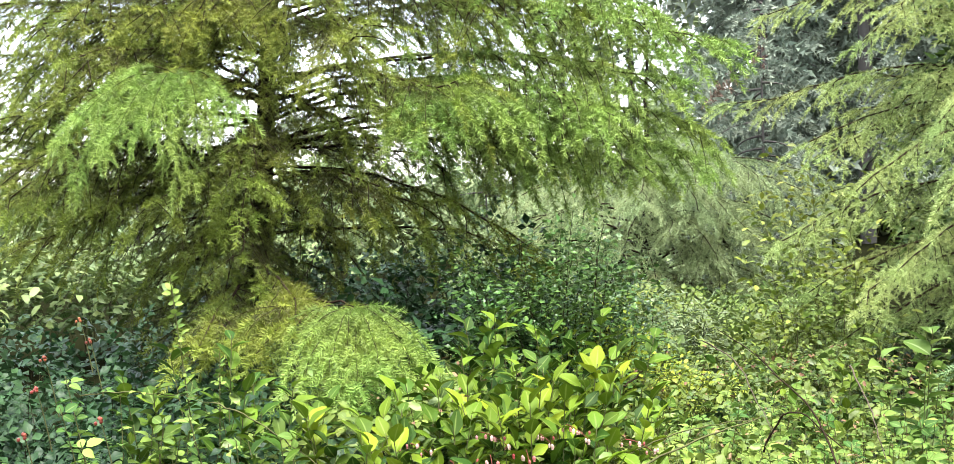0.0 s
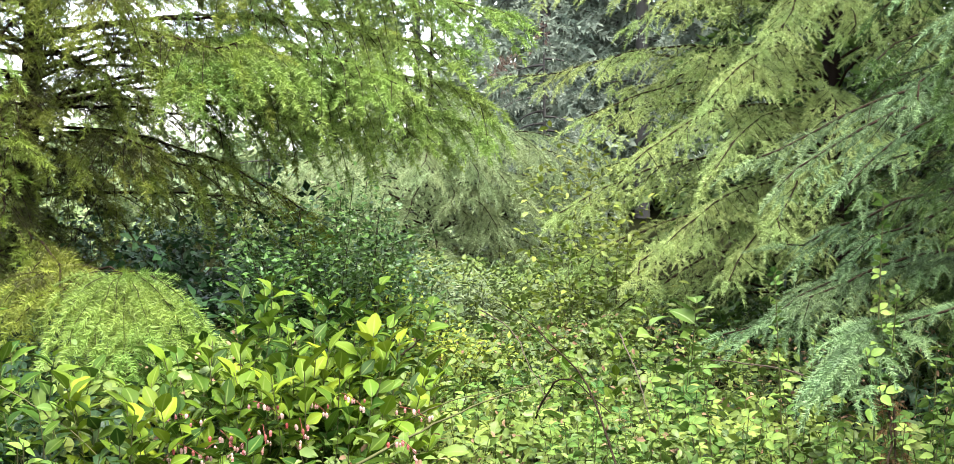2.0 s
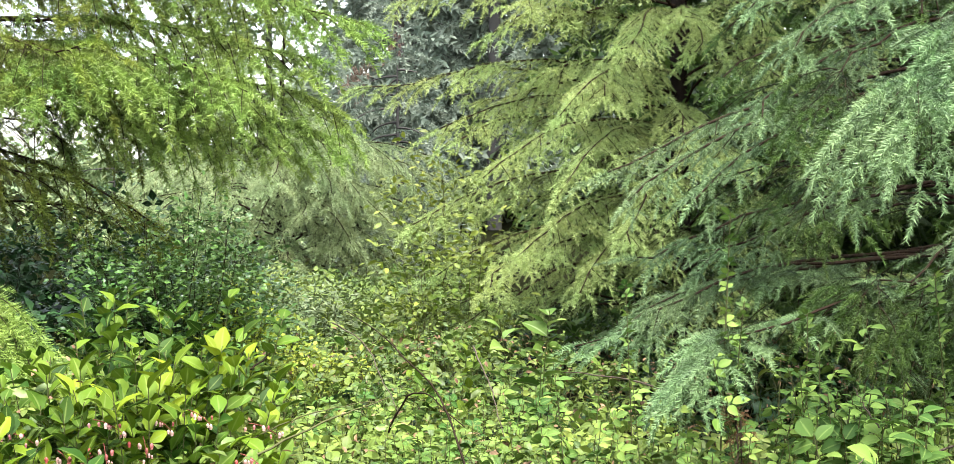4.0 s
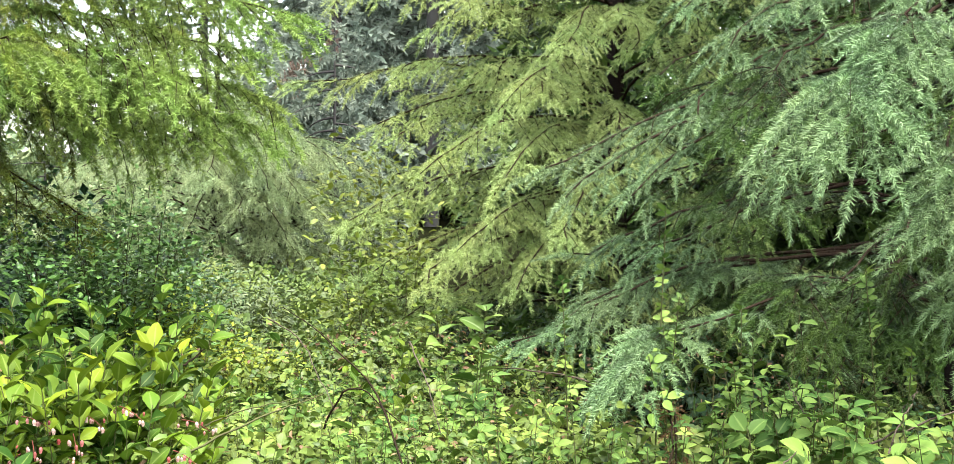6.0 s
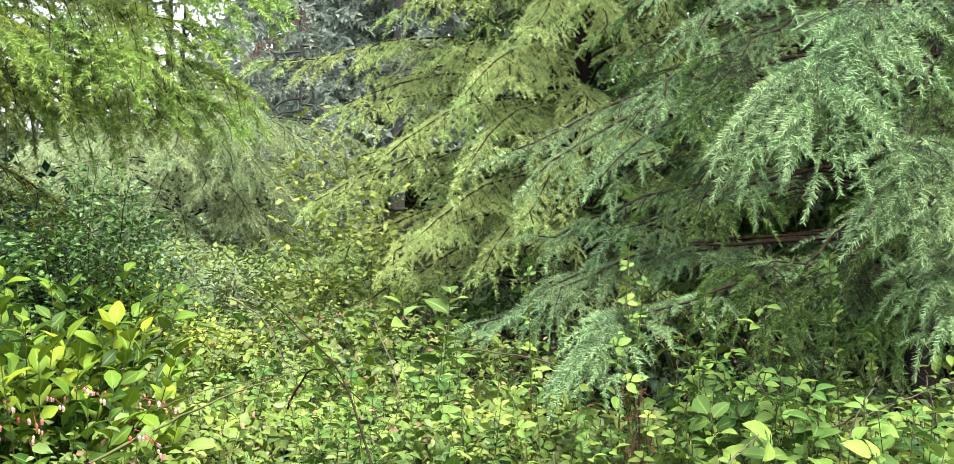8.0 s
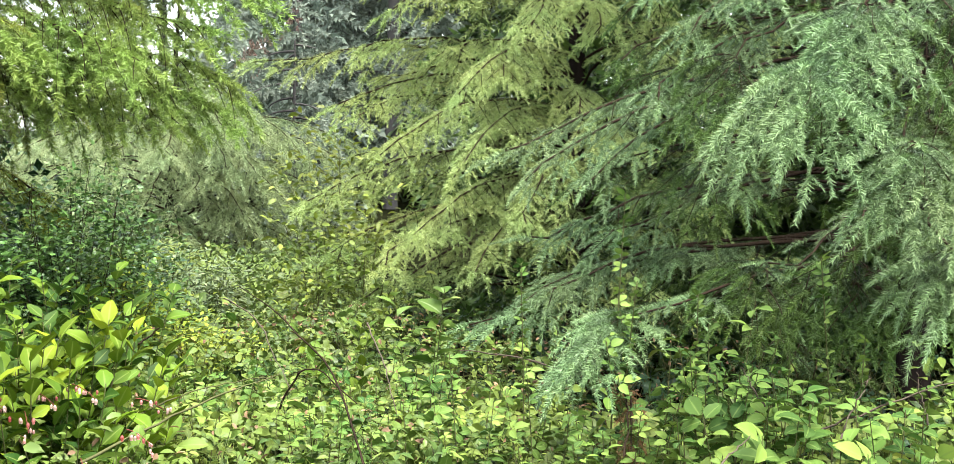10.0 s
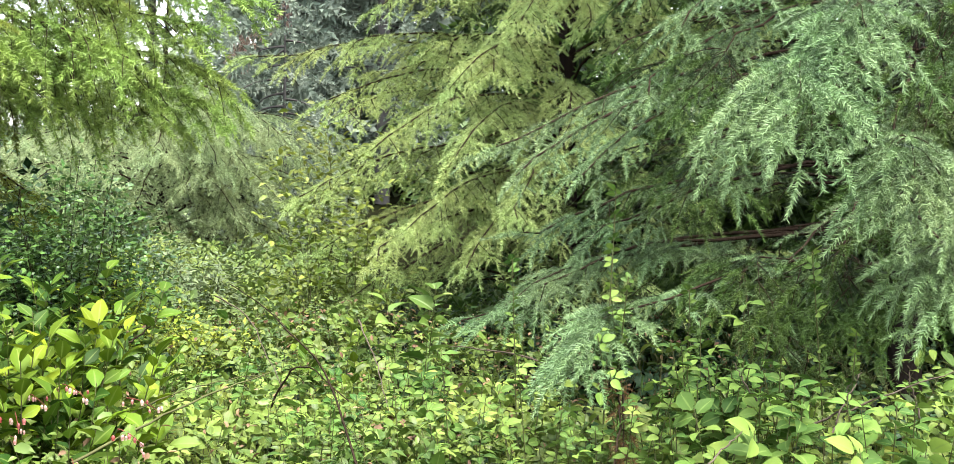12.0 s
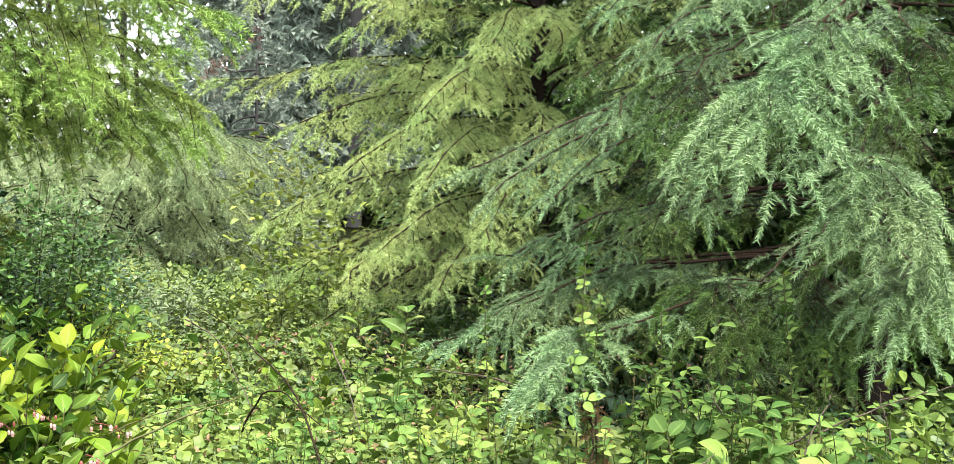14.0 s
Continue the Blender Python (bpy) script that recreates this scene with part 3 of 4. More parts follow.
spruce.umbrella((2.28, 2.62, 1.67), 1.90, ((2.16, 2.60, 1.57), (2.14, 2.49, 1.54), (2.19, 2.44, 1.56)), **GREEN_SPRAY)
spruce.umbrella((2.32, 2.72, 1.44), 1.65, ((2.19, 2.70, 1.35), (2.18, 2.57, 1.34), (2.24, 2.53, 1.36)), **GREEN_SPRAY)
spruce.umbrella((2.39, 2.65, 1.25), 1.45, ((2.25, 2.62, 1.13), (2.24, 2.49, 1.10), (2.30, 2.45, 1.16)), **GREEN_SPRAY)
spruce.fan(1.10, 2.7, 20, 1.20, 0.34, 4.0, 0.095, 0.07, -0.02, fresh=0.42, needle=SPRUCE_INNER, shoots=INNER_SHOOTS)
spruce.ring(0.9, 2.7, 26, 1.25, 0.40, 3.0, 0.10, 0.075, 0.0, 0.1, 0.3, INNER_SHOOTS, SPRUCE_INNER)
spruce.ring(2.8, 8.0, 44, 1.3, 0.45, 1.8, 0.24, 0.15)

# ---- the grey weeping fir further back ----
fir = Conifer("fir_tree", (1.30, 9.93, -0.45), (1.41, 10.05, 2.68), 0.07, GREY_NEEDLE,
              "grey-green weeping fir behind the clearing", "tree", DROOPING_SHOOTS)
for tip, z, lift, reach in (
    ((2.19, 9.00, 1.34), 1.75, 0.30, 0.55), ((1.87, 8.81, 1.53), 1.85, 0.30, 0.5), ((2.00, 8.69, 1.05), 1.45, 0.30, 0.55),
    ((1.53, 8.50, 1.29), 1.65, 0.25, 0.55), ((1.66, 8.58, 0.95), 1.25, 0.25, 0.5), ((1.86, 8.78, 0.75), 1.05, 0.20, 0.5),
    ((1.46, 8.81, 1.59), 1.85, 0.20, 0.5), ((1.17, 8.60, 1.38), 1.7, 0.20, 0.5),
): fir.bough(tip, z, lift, reach * 0.7, 2.8, size=0.13, gap=0.05, fresh=0.85, full=0.9, arch=0.65)
fir.fan(0.45, 1.60, 44, 1.5, 0.42, 2.6, 0.13, 0.06, fresh=0.8, full=0.9, lift=0.24)

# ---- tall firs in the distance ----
def far_fir(x, y, height, spread, low=0.1, density=1.0, needle=HAZED_NEEDLE, label="tall fir in the distant stand, paled by painted haze", group="distant firs", size=0.5):
    root = tagged(new("fir_tree"), label, "tree", group)
    root.location = (x, y, 0)
    trunk, crown = Soup(), Soup()
    t = np.linspace(0, 1, 10)[:, None]
    tube(trunk, np.array((0.0, 0, height)) * t, 0.009 * height * (1.03 - t[:, 0]), 8)
    n = int(height * 4.0 * density)
    for k in range(n):
        u = low + (1 - low) * (k + rng.random()) / n
        a = k * 2.4 + rng.normal(0, 0.4)
        if height * u > 10 and k % 2:
            continue
        ln = spread * (1.02 - u) ** 0.7 * rng.uniform(0.55, 1.15)
        o = np.array((0, 0, height * u))
        pts = bend(o, o + np.array((np.cos(a) * ln, np.sin(a) * ln, -0.22 * ln)), 0.12 * ln, 7, 0.1 * ln)
        tube(trunk, pts, np.linspace(0.02, 0.006, 7), 3)
        coarse = 1.0 if height * u < 8 and math.sin(a) < 0.35 else 2.4
        bough_line(crown, trunk, pts, 0.35 * ln + 0.25, 0.8, size * coarse, size * 0.55 * coarse, FAR_SHOOTS, 0.12, 0.4, twigs=False)
    part("trunk", trunk.mesh("trunk", HAZED_BARK), root)
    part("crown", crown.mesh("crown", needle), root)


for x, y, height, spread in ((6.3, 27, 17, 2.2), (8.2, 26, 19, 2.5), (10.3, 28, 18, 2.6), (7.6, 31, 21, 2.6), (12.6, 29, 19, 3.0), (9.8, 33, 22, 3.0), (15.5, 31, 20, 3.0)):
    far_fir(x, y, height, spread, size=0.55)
for x, y, height, spread in ((10.2, 40, 20, 3.2), (14.0, 42, 22, 4.0), (18.5, 41, 20, 4.0)):
    far_fir(x, y, height, spread, size=1.0)
# haze on these pale firs comes from the grey needle colour
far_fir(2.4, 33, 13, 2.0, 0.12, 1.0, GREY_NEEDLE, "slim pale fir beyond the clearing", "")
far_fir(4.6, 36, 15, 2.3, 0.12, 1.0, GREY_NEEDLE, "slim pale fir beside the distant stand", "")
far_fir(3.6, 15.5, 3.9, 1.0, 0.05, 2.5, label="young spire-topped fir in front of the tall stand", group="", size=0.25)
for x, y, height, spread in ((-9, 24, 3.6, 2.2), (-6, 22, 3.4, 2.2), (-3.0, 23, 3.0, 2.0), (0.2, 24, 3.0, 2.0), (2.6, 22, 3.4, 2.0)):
    far_fir(x, y, height, spread, 0.02, 1.8, GREY_NEEDLE, "pale haze-coloured fir at the back of the clearing", "pale firs")
# unseen firs added behind and beside the camera; they cut side light, deepening hollows
for k in range(11):
    a = math.radians(80 + 20.0 * k)
    far_fir(9.5 * math.sin(a) + 0.6 * (k % 3), 9.5 * math.cos(a), 8.5 + k % 4, 2.4, 0.03, 0.7, SPRUCE_INNER, "unseen fir added round the camera to cut low sky light", "firs round the clearing", 0.5)
# backing firs added to close sky gaps, needle colour darkened for shade
backing = Conifer("fir_tree", (4.88, 6.77, -0.99), (4.94, 7.37, 8.62), 0.08, SPRUCE_INNER, "added dark backing fir behind the spruce", "tree", COARSE_SHOOTS, "shaded firs")
backing.ring(0.3, 5.5, 46, 2.1, 0.6, 1.6, 0.42, 0.2, 0.0, 0.5)
backing = Conifer("fir_tree", (4.31, 7.45, -1.13), (4.37, 8.07, 8.95), 0.08, SPRUCE_INNER, "added dark backing fir between the yellow fir and the spruce", "tree", COARSE_SHOOTS, "shaded firs")
backing.ring(0.3, 5.5, 42, 1.9, 0.6, 1.6, 0.42, 0.2, 0.0, 0.5)
backing = Conifer("fir_tree", (5.23, 5.56, -0.67), (5.28, 6.08, 7.78), 0.08, SPRUCE_INNER, "added dark backing fir just behind the spruce", "tree", COARSE_SHOOTS, "shaded firs")
backing.ring(0.3, 5.5, 70, 1.8, 0.6, 1.6, 0.42, 0.16, 0.0, 0.5, 0.2)
backing = Conifer("fir_tree", (5.55, 4.67, -0.44), (5.59, 5.14, 7.19), 0.08, SPRUCE_INNER, "added dark backing fir beside the spruce", "tree", COARSE_SHOOTS, "shaded firs")
backing.ring(0.3, 5.5, 70, 1.9, 0.6, 1.6, 0.42, 0.16, 0.0, 0.5)

backing = Conifer("fir_tree", (4.90, 8.35, -1.42), (5.07, 8.98, 9.72), 0.08, SPRUCE_INNER, "added dark backing fir deep behind the spruce", "tree", COARSE_SHOOTS, "shaded firs")
backing.ring(0.3, 5.5, 44, 1.9, 0.6, 1.6, 0.42, 0.2, 0.0, 0.5)

# ---- undergrowth ----
LEAFLET = blade(0.66, 4, 0.15, 0.25, 0.04)
TRIFOLIATE = join(((LEAFLET, 0, 1.0, (0.25, 0, 0)), (LEAFLET, 75, 0.8, (0.06, 0, 0)), (LEAFLET, -75, 0.8, (0.06, 0, 0))))
SIMPLE = blade(0.5, 3, 0.2, 0.3)
PLAIN_LEAFLET = blade(0.66, 2, 0.15, 0.2)
SHADED = join(((PLAIN_LEAFLET, 0, 1.0, (0.25, 0, 0)), (PLAIN_LEAFLET, 75, 0.8, (0.06, 0, 0)), (PLAIN_LEAFLET, -75, 0.8, (0.06, 0, 0))))


def low_growth(x, y):
    """Height of the undergrowth over the ground."""
    h = 0.74 + 0.22 * math.exp(-((x + 0.35) / 0.75) ** 2 - ((y - 3.3) / 1.1) ** 2)
    h += 0.18 * math.exp(-((x - 2.3) / 0.45) ** 2 - ((y - 2.5) / 0.6) ** 2)
    return h + 0.10 * noise.noise((x * 1.8, y * 1.8, 0.3)) + 0.05 * noise.noise((x * 5, y * 5, 4.3))


def carpet(name, label, material, tpl, size, count, low, high, near, far, left, right, deep=0.35):
    """Leaves spread at random depth under the undergrowth's top, over a sector of the clearing."""
    soup = Soup()
    r = np.sqrt(rng.uniform(near ** 2, far ** 2, count))
    a = np.radians(rng.uniform(left, right, count) + rng.normal(0, 2.0, count))
    r *= 1 + 0.10 * np.array([noise.noise((v * 9, 3.1, near)) for v in a]) + rng.normal(0, 0.03, count)
    x, y = r * np.sin(a), r * np.cos(a)
    z = np.array([low_growth(u, v) for u, v in zip(x, y)]) * rng.uniform(low, high, count) - deep * rng.random(count) ** 2.2
    d = np.stack((rng.normal(0, 1, count), rng.normal(-0.3, 1, count), rng.normal(-0.2, 0.5, count)), 1)
    tone = np.array([noise.noise((u * 1.3, v * 1.3, 9)) for u, v in zip(x, y)])
    soup.scatter(tpl, frames(d, rng.normal(0, 0.6, count)), size * rng.uniform(0.6, 1.3, count), np.stack((x, y, z), 1), np.clip(0.5 + tone * 0.7 + rng.normal(0, 0.25, count), 0, 1))
    return tagged(new(name, soup.mesh(name, material)), label, "undergrowth", kind="stuff")


carpet("bramble_leaves", "tangled green trailing bramble leaves covering the clearing", BRAMBLE_LEAF, TRIFOLIATE, 0.039, 6000, 0.95, 1.06, 2.2, 4.8, -8, 23)
carpet("bramble_leaves", "tangled green bramble leaves in front of the spruce", BRAMBLE_LEAF, TRIFOLIATE, 0.039, 3900, 0.95, 1.06, 2.2, 3.5, 22, 48)
# shade beneath spruce and fir is put into these darker leaves
carpet("bramble_leaves", "bramble leaves darkened for the spruce's shade", DARK_LEAF, SHADED, 0.05, 2800, 0.5, 0.85, 3.5, 7.0, 13, 48)
carpet("bramble_leaves", "bramble leaves darkened for the fir's shade", DARK_LEAF, SHADED, 0.047, 3600, 0.9, 1.06, 2.5, 5.2, -28, -7)
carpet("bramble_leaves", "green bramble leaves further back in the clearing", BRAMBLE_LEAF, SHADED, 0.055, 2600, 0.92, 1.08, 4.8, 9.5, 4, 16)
carpet("bramble_leaves", "bramble leaves darkened for shade under the fir's boughs", DARK_LEAF, SHADED, 0.06, 1900, 0.95, 1.25, 4.6, 7.5, -28, 6)
# low dark filler leaves, added to block light inside the tangle
carpet("low_leaves", "filler leaves darkened for shade low among the bramble stems", DARK_LEAF, SHADED, 0.055, 1900, 0.15, 0.75, 2.3, 4.6, -26, 47, 0.05)
carpet("shoot_leaves", "lime-green young leaves on top of the brambles", LIME_LEAF, SIMPLE, 0.042, 1300, 0.98, 1.12, 2.2, 6.5, -11, 17, 0.12)
carpet("shoot_leaves", "lime-green young leaves among the front brambles", LIME_LEAF, SIMPLE, 0.042, 900, 0.98, 1.10, 2.2, 3.5, 16, 48, 0.12)

carpet("broad_leaves", "broad light-green leaves standing out of the brambles", BROAD_LEAF, blade(0.5, 5, 0.18, 0.25), 0.062, 420, 1.0, 1.10, 2.2, 5.0, -8, 46, 0.10)
carpet("withered_leaves", "scattered small withered brown leaves on the brambles", WITHERED, SIMPLE, 0.022, 1500, 0.97, 1.10, 2.4, 5.5, -5, 34, 0.08)


def bramble_stems():
    """The canes that carry the low leaves, from the litter up into the tangle."""
    soup, n = Soup(), 1500
    for k in range(n):
        r, a = math.sqrt(rng.uniform(2.3 ** 2, 6.5 ** 2)), math.radians(rng.uniform(-27, 47))
        x, y = r * math.sin(a), r * math.cos(a)
        h = low_growth(x, y) * rng.uniform(0.7, 1.0)
        dx, dy = rng.normal(0, 0.4, 2)
        tube(soup, bend((x - dx, y - dy, ground_height(x - dx, y - dy) - 0.02), (x, y, h), rng.uniform(0, 0.25), 5), np.linspace(0.0032, 0.001, 5), 3)
    tagged(new("bramble_stems", soup.mesh("bramble_stems", CANE)), "thin green and brown bramble stems under the leaves", "undergrowth", kind="stuff")


bramble_stems()


def young_shoots(count):
    """Thin upright stems with a few small fresh leaves, standing out of the tangle."""
    root = tagged(new("young_shoots"), "thin fresh green shoots standing out of the brambles", "undergrowth", kind="stuff")
    sticks, soup = Soup(), Soup()
    d, p, z = [], [], []
    for k in range(count):
        r, a = math.sqrt(rng.uniform(2.25 ** 2, 5.2 ** 2)), math.radians(rng.uniform(-12, 46))
        if a > math.radians(24) and r > 3.4:
            continue
        x, y = r * math.sin(a), r * math.cos(a)
        h = low_growth(x, y)
        foot, tip = np.array((x, y, h - 0.15)), np.array((x + rng.normal(0, 0.06), y + rng.normal(0, 0.06), h + rng.uniform(0.02, 0.13)))
        pts = bend(foot, tip, 0.02, 6)
        tube(sticks, pts, np.linspace(0.0016, 0.0007, 6), 3)
        for i in range(9):
            t = 0.3 + 0.7 * i / 8
            p.append([np.interp(t, np.linspace(0, 1, 6), pts[:, c]) for c in range(3)])
            th = 2.4 * i + k
            d.append((math.cos(th), math.sin(th), rng.normal(0.25, 0.2)))
            z.append(0.036 * rng.uniform(0.6, 1.2) * (1.15 - 0.5 * t))
    n = len(p)
    soup.scatter(SIMPLE, frames(np.array(d), rng.normal(0, 0.4, n)), np.array(z), np.array(p), rng.random(n))
    tagged(part("stem", sticks.mesh("stem", CANE), root), kind="stuff")
    tagged(part("foliage", soup.mesh("foliage", LIME_LEAF), root), kind="stuff")


young_shoots(620)


def distant_woods():
    """The low far edge of the clearing, a belt of pale scrub."""
    soup, n = Soup(), 5500
    r, a = rng.uniform(26, 44, n), np.radians(rng.uniform(-50, 75, n))
    x, y = r * np.sin(a), r * np.cos(a)
    z = np.array([1.9 + 0.9 * noise.noise((u * 0.25, v * 0.25, 2)) for u, v in zip(x, y)]) * rng.random(n) ** 0.7
    soup.scatter(blade(0.6, 2), frames(rng.normal(0, 1, (n, 3)), rng.normal(0, 0.6, n)), rng.uniform(0.25, 0.55, n), np.stack((x, y, z), 1), rng.random(n))
    # the silvery willow leaf colour also serves as haze on the scrub
    tagged(new("distant_scrub", soup.mesh("distant_scrub", GREY_LEAF)), "pale haze-coloured scrub along the far edge of the clearing", "woods", kind="stuff")


distant_woods()

# ---- shrubs ----
def shrub(name, foot, top, radius, stems, leaves, tpl, size, material, label, category="shrub", bare=0.25, droop=0.3, group="", wood=TWIG):
    """Arching stems from one foot, set with many small leaves from the bare lower part to the tips."""
    foot = np.array((foot[0], foot[1], 0.0))
    root = tagged(new(name), label, category, group)
    root.location = foot
    sticks, soup = Soup(), Soup()
    d, p, a = [], [], []
    for k in range(stems):
        th, r = rng.uniform(0, 2 * np.pi), radius * np.sqrt(rng.random())
        tip = np.array((np.cos(th) * r, np.sin(th) * r, top * rng.uniform(0.72, 1.0) * (1 - 0.22 * (r / radius) ** 2)))
        pts = bend((0.3 * tip[0], 0.3 * tip[1], 0), tip, 0.12 * top, 9, droop * r * 0.5, 0.3)
        pts[:, :2] += np.cumsum(rng.normal(0, 0.012, (9, 2)), 0)
        tube(sticks, pts, np.linspace(0.0026, 0.0008, 9), 3)
        n = max(3, leaves // stems)
        t = bare + (1 - bare) * rng.random(n) ** 0.8
        o = np.stack([np.interp(t, np.linspace(0, 1, 9), pts[:, c]) for c in range(3)], 1)
        g = unit(rng.normal(0, 1, (n, 3)) * np.array((1, 1, 0.45)) + np.array((0, 0, 0.15)))
        d.append(g)
        p.append(o + g * rng.uniform(0, 0.15, (n, 1)) * (radius / 0.4))
        a.append(np.clip(t * 0.8 - 0.15 + rng.normal(0, 0.25, n), 0, 1))
    d, p, a = np.concatenate(d), np.concatenate(p), np.concatenate(a)
    soup.scatter(tpl, frames(d, rng.normal(0, 0.5, len(d))), size * rng.uniform(0.6, 1.25, len(d)), p, a)
    tagged(part("stem", sticks.mesh("stem", wood), root), kind="stuff")
    tagged(part("foliage", soup.mesh("foliage", material), root), kind="stuff")


SMALL = blade(0.55, 2, 0.15, 0.1)
shrub("huckleberry_bush", (0.28, 4.58, 1.04), 1.58, 0.38, 70, 14000, SMALL, 0.027, BUSH_LEAF, "dense dark-green small-leaved huckleberry bush under the fir", bare=0.2)
shrub("huckleberry_bush", (0.49, 4.98, 1.04), 1.35, 0.32, 44, 7000, SMALL, 0.027, BUSH_LEAF, "small-leaved green bush beside the huckleberry", bare=0.2)
# the thicket's shade is painted in with the dark leaf colour
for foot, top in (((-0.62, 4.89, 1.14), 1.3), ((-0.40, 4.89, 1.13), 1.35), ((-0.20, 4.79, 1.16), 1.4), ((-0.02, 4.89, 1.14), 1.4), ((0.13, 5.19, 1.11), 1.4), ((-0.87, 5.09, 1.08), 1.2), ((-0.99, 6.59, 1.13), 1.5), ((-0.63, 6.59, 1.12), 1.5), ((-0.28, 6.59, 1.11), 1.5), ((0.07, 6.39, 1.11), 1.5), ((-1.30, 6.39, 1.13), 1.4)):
    shrub("bramble_bush", foot, top, 0.40, 18, 480, SHADED, 0.055, DARK_LEAF, "bramble bush darkened for shade under the fir's boughs", "bramble", group="shaded brambles")
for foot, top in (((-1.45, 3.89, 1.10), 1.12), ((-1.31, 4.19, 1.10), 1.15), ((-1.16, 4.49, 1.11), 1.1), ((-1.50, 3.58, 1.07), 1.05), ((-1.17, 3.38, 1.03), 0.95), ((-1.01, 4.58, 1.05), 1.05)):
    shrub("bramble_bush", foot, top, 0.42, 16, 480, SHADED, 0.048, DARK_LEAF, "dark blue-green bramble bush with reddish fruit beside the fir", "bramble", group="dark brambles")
shrub("bracken_bush", (0.48, 4.44, 0.96), 1.12, 0.27, 60, 10000, SMALL, 0.026, FEATHER_LEAF, "feathery yellow-green bush at the clearing's edge", bare=0.15)
shrub("bracken_bush", (0.68, 4.66, 0.86), 0.98, 0.28, 40, 6000, SMALL, 0.026, FEATHER_LEAF, "low yellow-green bush in the clearing", bare=0.15)
for foot, top, r in (((1.57, 5.75, 1.34), 1.9, 0.36), ((1.51, 5.44, 1.08), 1.35, 0.40), ((1.60, 6.60, 0.83), 0.95, 0.4)):
    shrub("willow_shrub", foot, top, r, 14, 900, SIMPLE, 0.046, YELLOW_LEAF, "thin yellow-leaved shrub in front of the yellow-green fir", bare=0.3, group="yellow shrubs", wood=CANE)
for foot, top, r in (((1.21, 7.18, 0.84), 0.85, 0.5), ((1.52, 7.37, 0.70), 0.82, 0.5), ((1.65, 6.97, 0.74), 0.80, 0.45), ((1.22, 6.37, 0.69), 0.78, 0.45), ((1.64, 6.17, 0.76), 0.85, 0.4)):
    shrub("salmonberry_bush", foot, top, r, 26, 1500, SIMPLE, 0.050, PALE_LEAF, "pale green leafy bush at the back of the clearing", group="back bushes", wood=CANE)
shrub("willow_shrub", (0.94, 6.19, 1.09), 1.14, 0.30, 40, 3200, blade(0.25, 3), 0.045, GREY_LEAF, "silvery narrow-leaved willow shrub behind the clearing", bare=0.3)
# haze on these far bushes is put into their pale leaf colour
for foot, top, r in (((-4.55, 10.99, 1.06), 1.5, 1.2), ((-3.58, 11.49, 1.00), 1.4, 1.2), ((-2.38, 11.98, 0.87), 1.3, 1.2)):
    shrub("salmonberry_bush", foot, top, r, 30, 1600, SIMPLE, 0.12, PALE_LEAF, "pale haze-coloured bush far behind the fir", group="pale bushes")

for foot, top in (((1.47, 2.64, 0.99), 0.98), ((1.54, 2.56, 1.03), 1.06), ((1.60, 2.48, 1.06), 1.08), ((1.66, 2.40, 1.03), 1.0), ((1.32, 2.65, 0.94), 0.92), ((1.73, 2.31, 0.98), 0.92), ((1.43, 2.28, 1.00), 0.92)):
    shrub("bramble_bush", foot, top, 0.24, 14, 420, TRIFOLIATE, 0.038, BRAMBLE_LEAF, "dense leafy green bramble bush in front of the spruce", "bramble", bare=0.3, group="front brambles", wood=CANE)

# ---- broad-leaved plants of the clearing ----
def stuck_leaves(root, meshes, stems, per, top, spread, size, low, rise, wood, pair=False):
    """Stems, each with its own leaves as separate pieces."""
    for k in range(stems):
        th = 2 * np.pi * (k + rng.random() * 0.7) / stems
        r = spread * rng.uniform(0.5, 1.0)
        tip = np.array((np.cos(th) * r, np.sin(th) * r, top * rng.uniform(0.82, 1.0)))
        pts = bend(tip * (-0.5, -0.5, 0), tip, 0.06, 8)
        soup = Soup()
        tube(soup, pts, np.linspace(0.0026, 0.0009, 8), 5)
        stem = part("stem", soup.mesh("stem", wood), root)
        for i in range(per):
            t = low + (1 - low) * (i + 0.5) / per
            o = np.array([np.interp(t, np.linspace(0, 1, 8), pts[:, c]) for c in range(3)])
            a = i * (np.pi if pair else 2.4) + rng.normal(0, 0.5) + th
            g = np.array((np.cos(a), np.sin(a), rise + 0.9 * max(0, t - 0.8) / 0.2 * rise + rng.normal(0, 0.25)))
            turn = frames(unit(g)[None], rng.normal(0, 0.4, 1))[0]
            leaf = part("leaf", meshes[rng.integers(len(meshes))], stem)
            leaf.matrix_local = Matrix.Translation(o) @ Matrix(turn.tolist()).to_4x4() @ Matrix.Scale(size * rng.uniform(0.65, 1.15), 4)


def leaf_mesh(name, tpl, material):
    soup = Soup()
    soup.put(tpl[0], tpl[1], 0.5, tpl[2])
    return soup.mesh(name, material)


SALAL = [leaf_mesh("leaf", blade(w, 7, f, c, 0.0, 0.42, 1.8), SALAL_LEAF) for w, f, c in ((0.54, 0.15, 0.15), (0.58, 0.2, 0.3), (0.52, 0.1, -0.08))]
YOUNG = [leaf_mesh("leaf", blade(w, 7, f, c, 0.0, 0.42, 1.8), YOUNG_SALAL) for w, f, c in ((0.52, 0.15, 0.2), (0.56, 0.2, 0.35))]
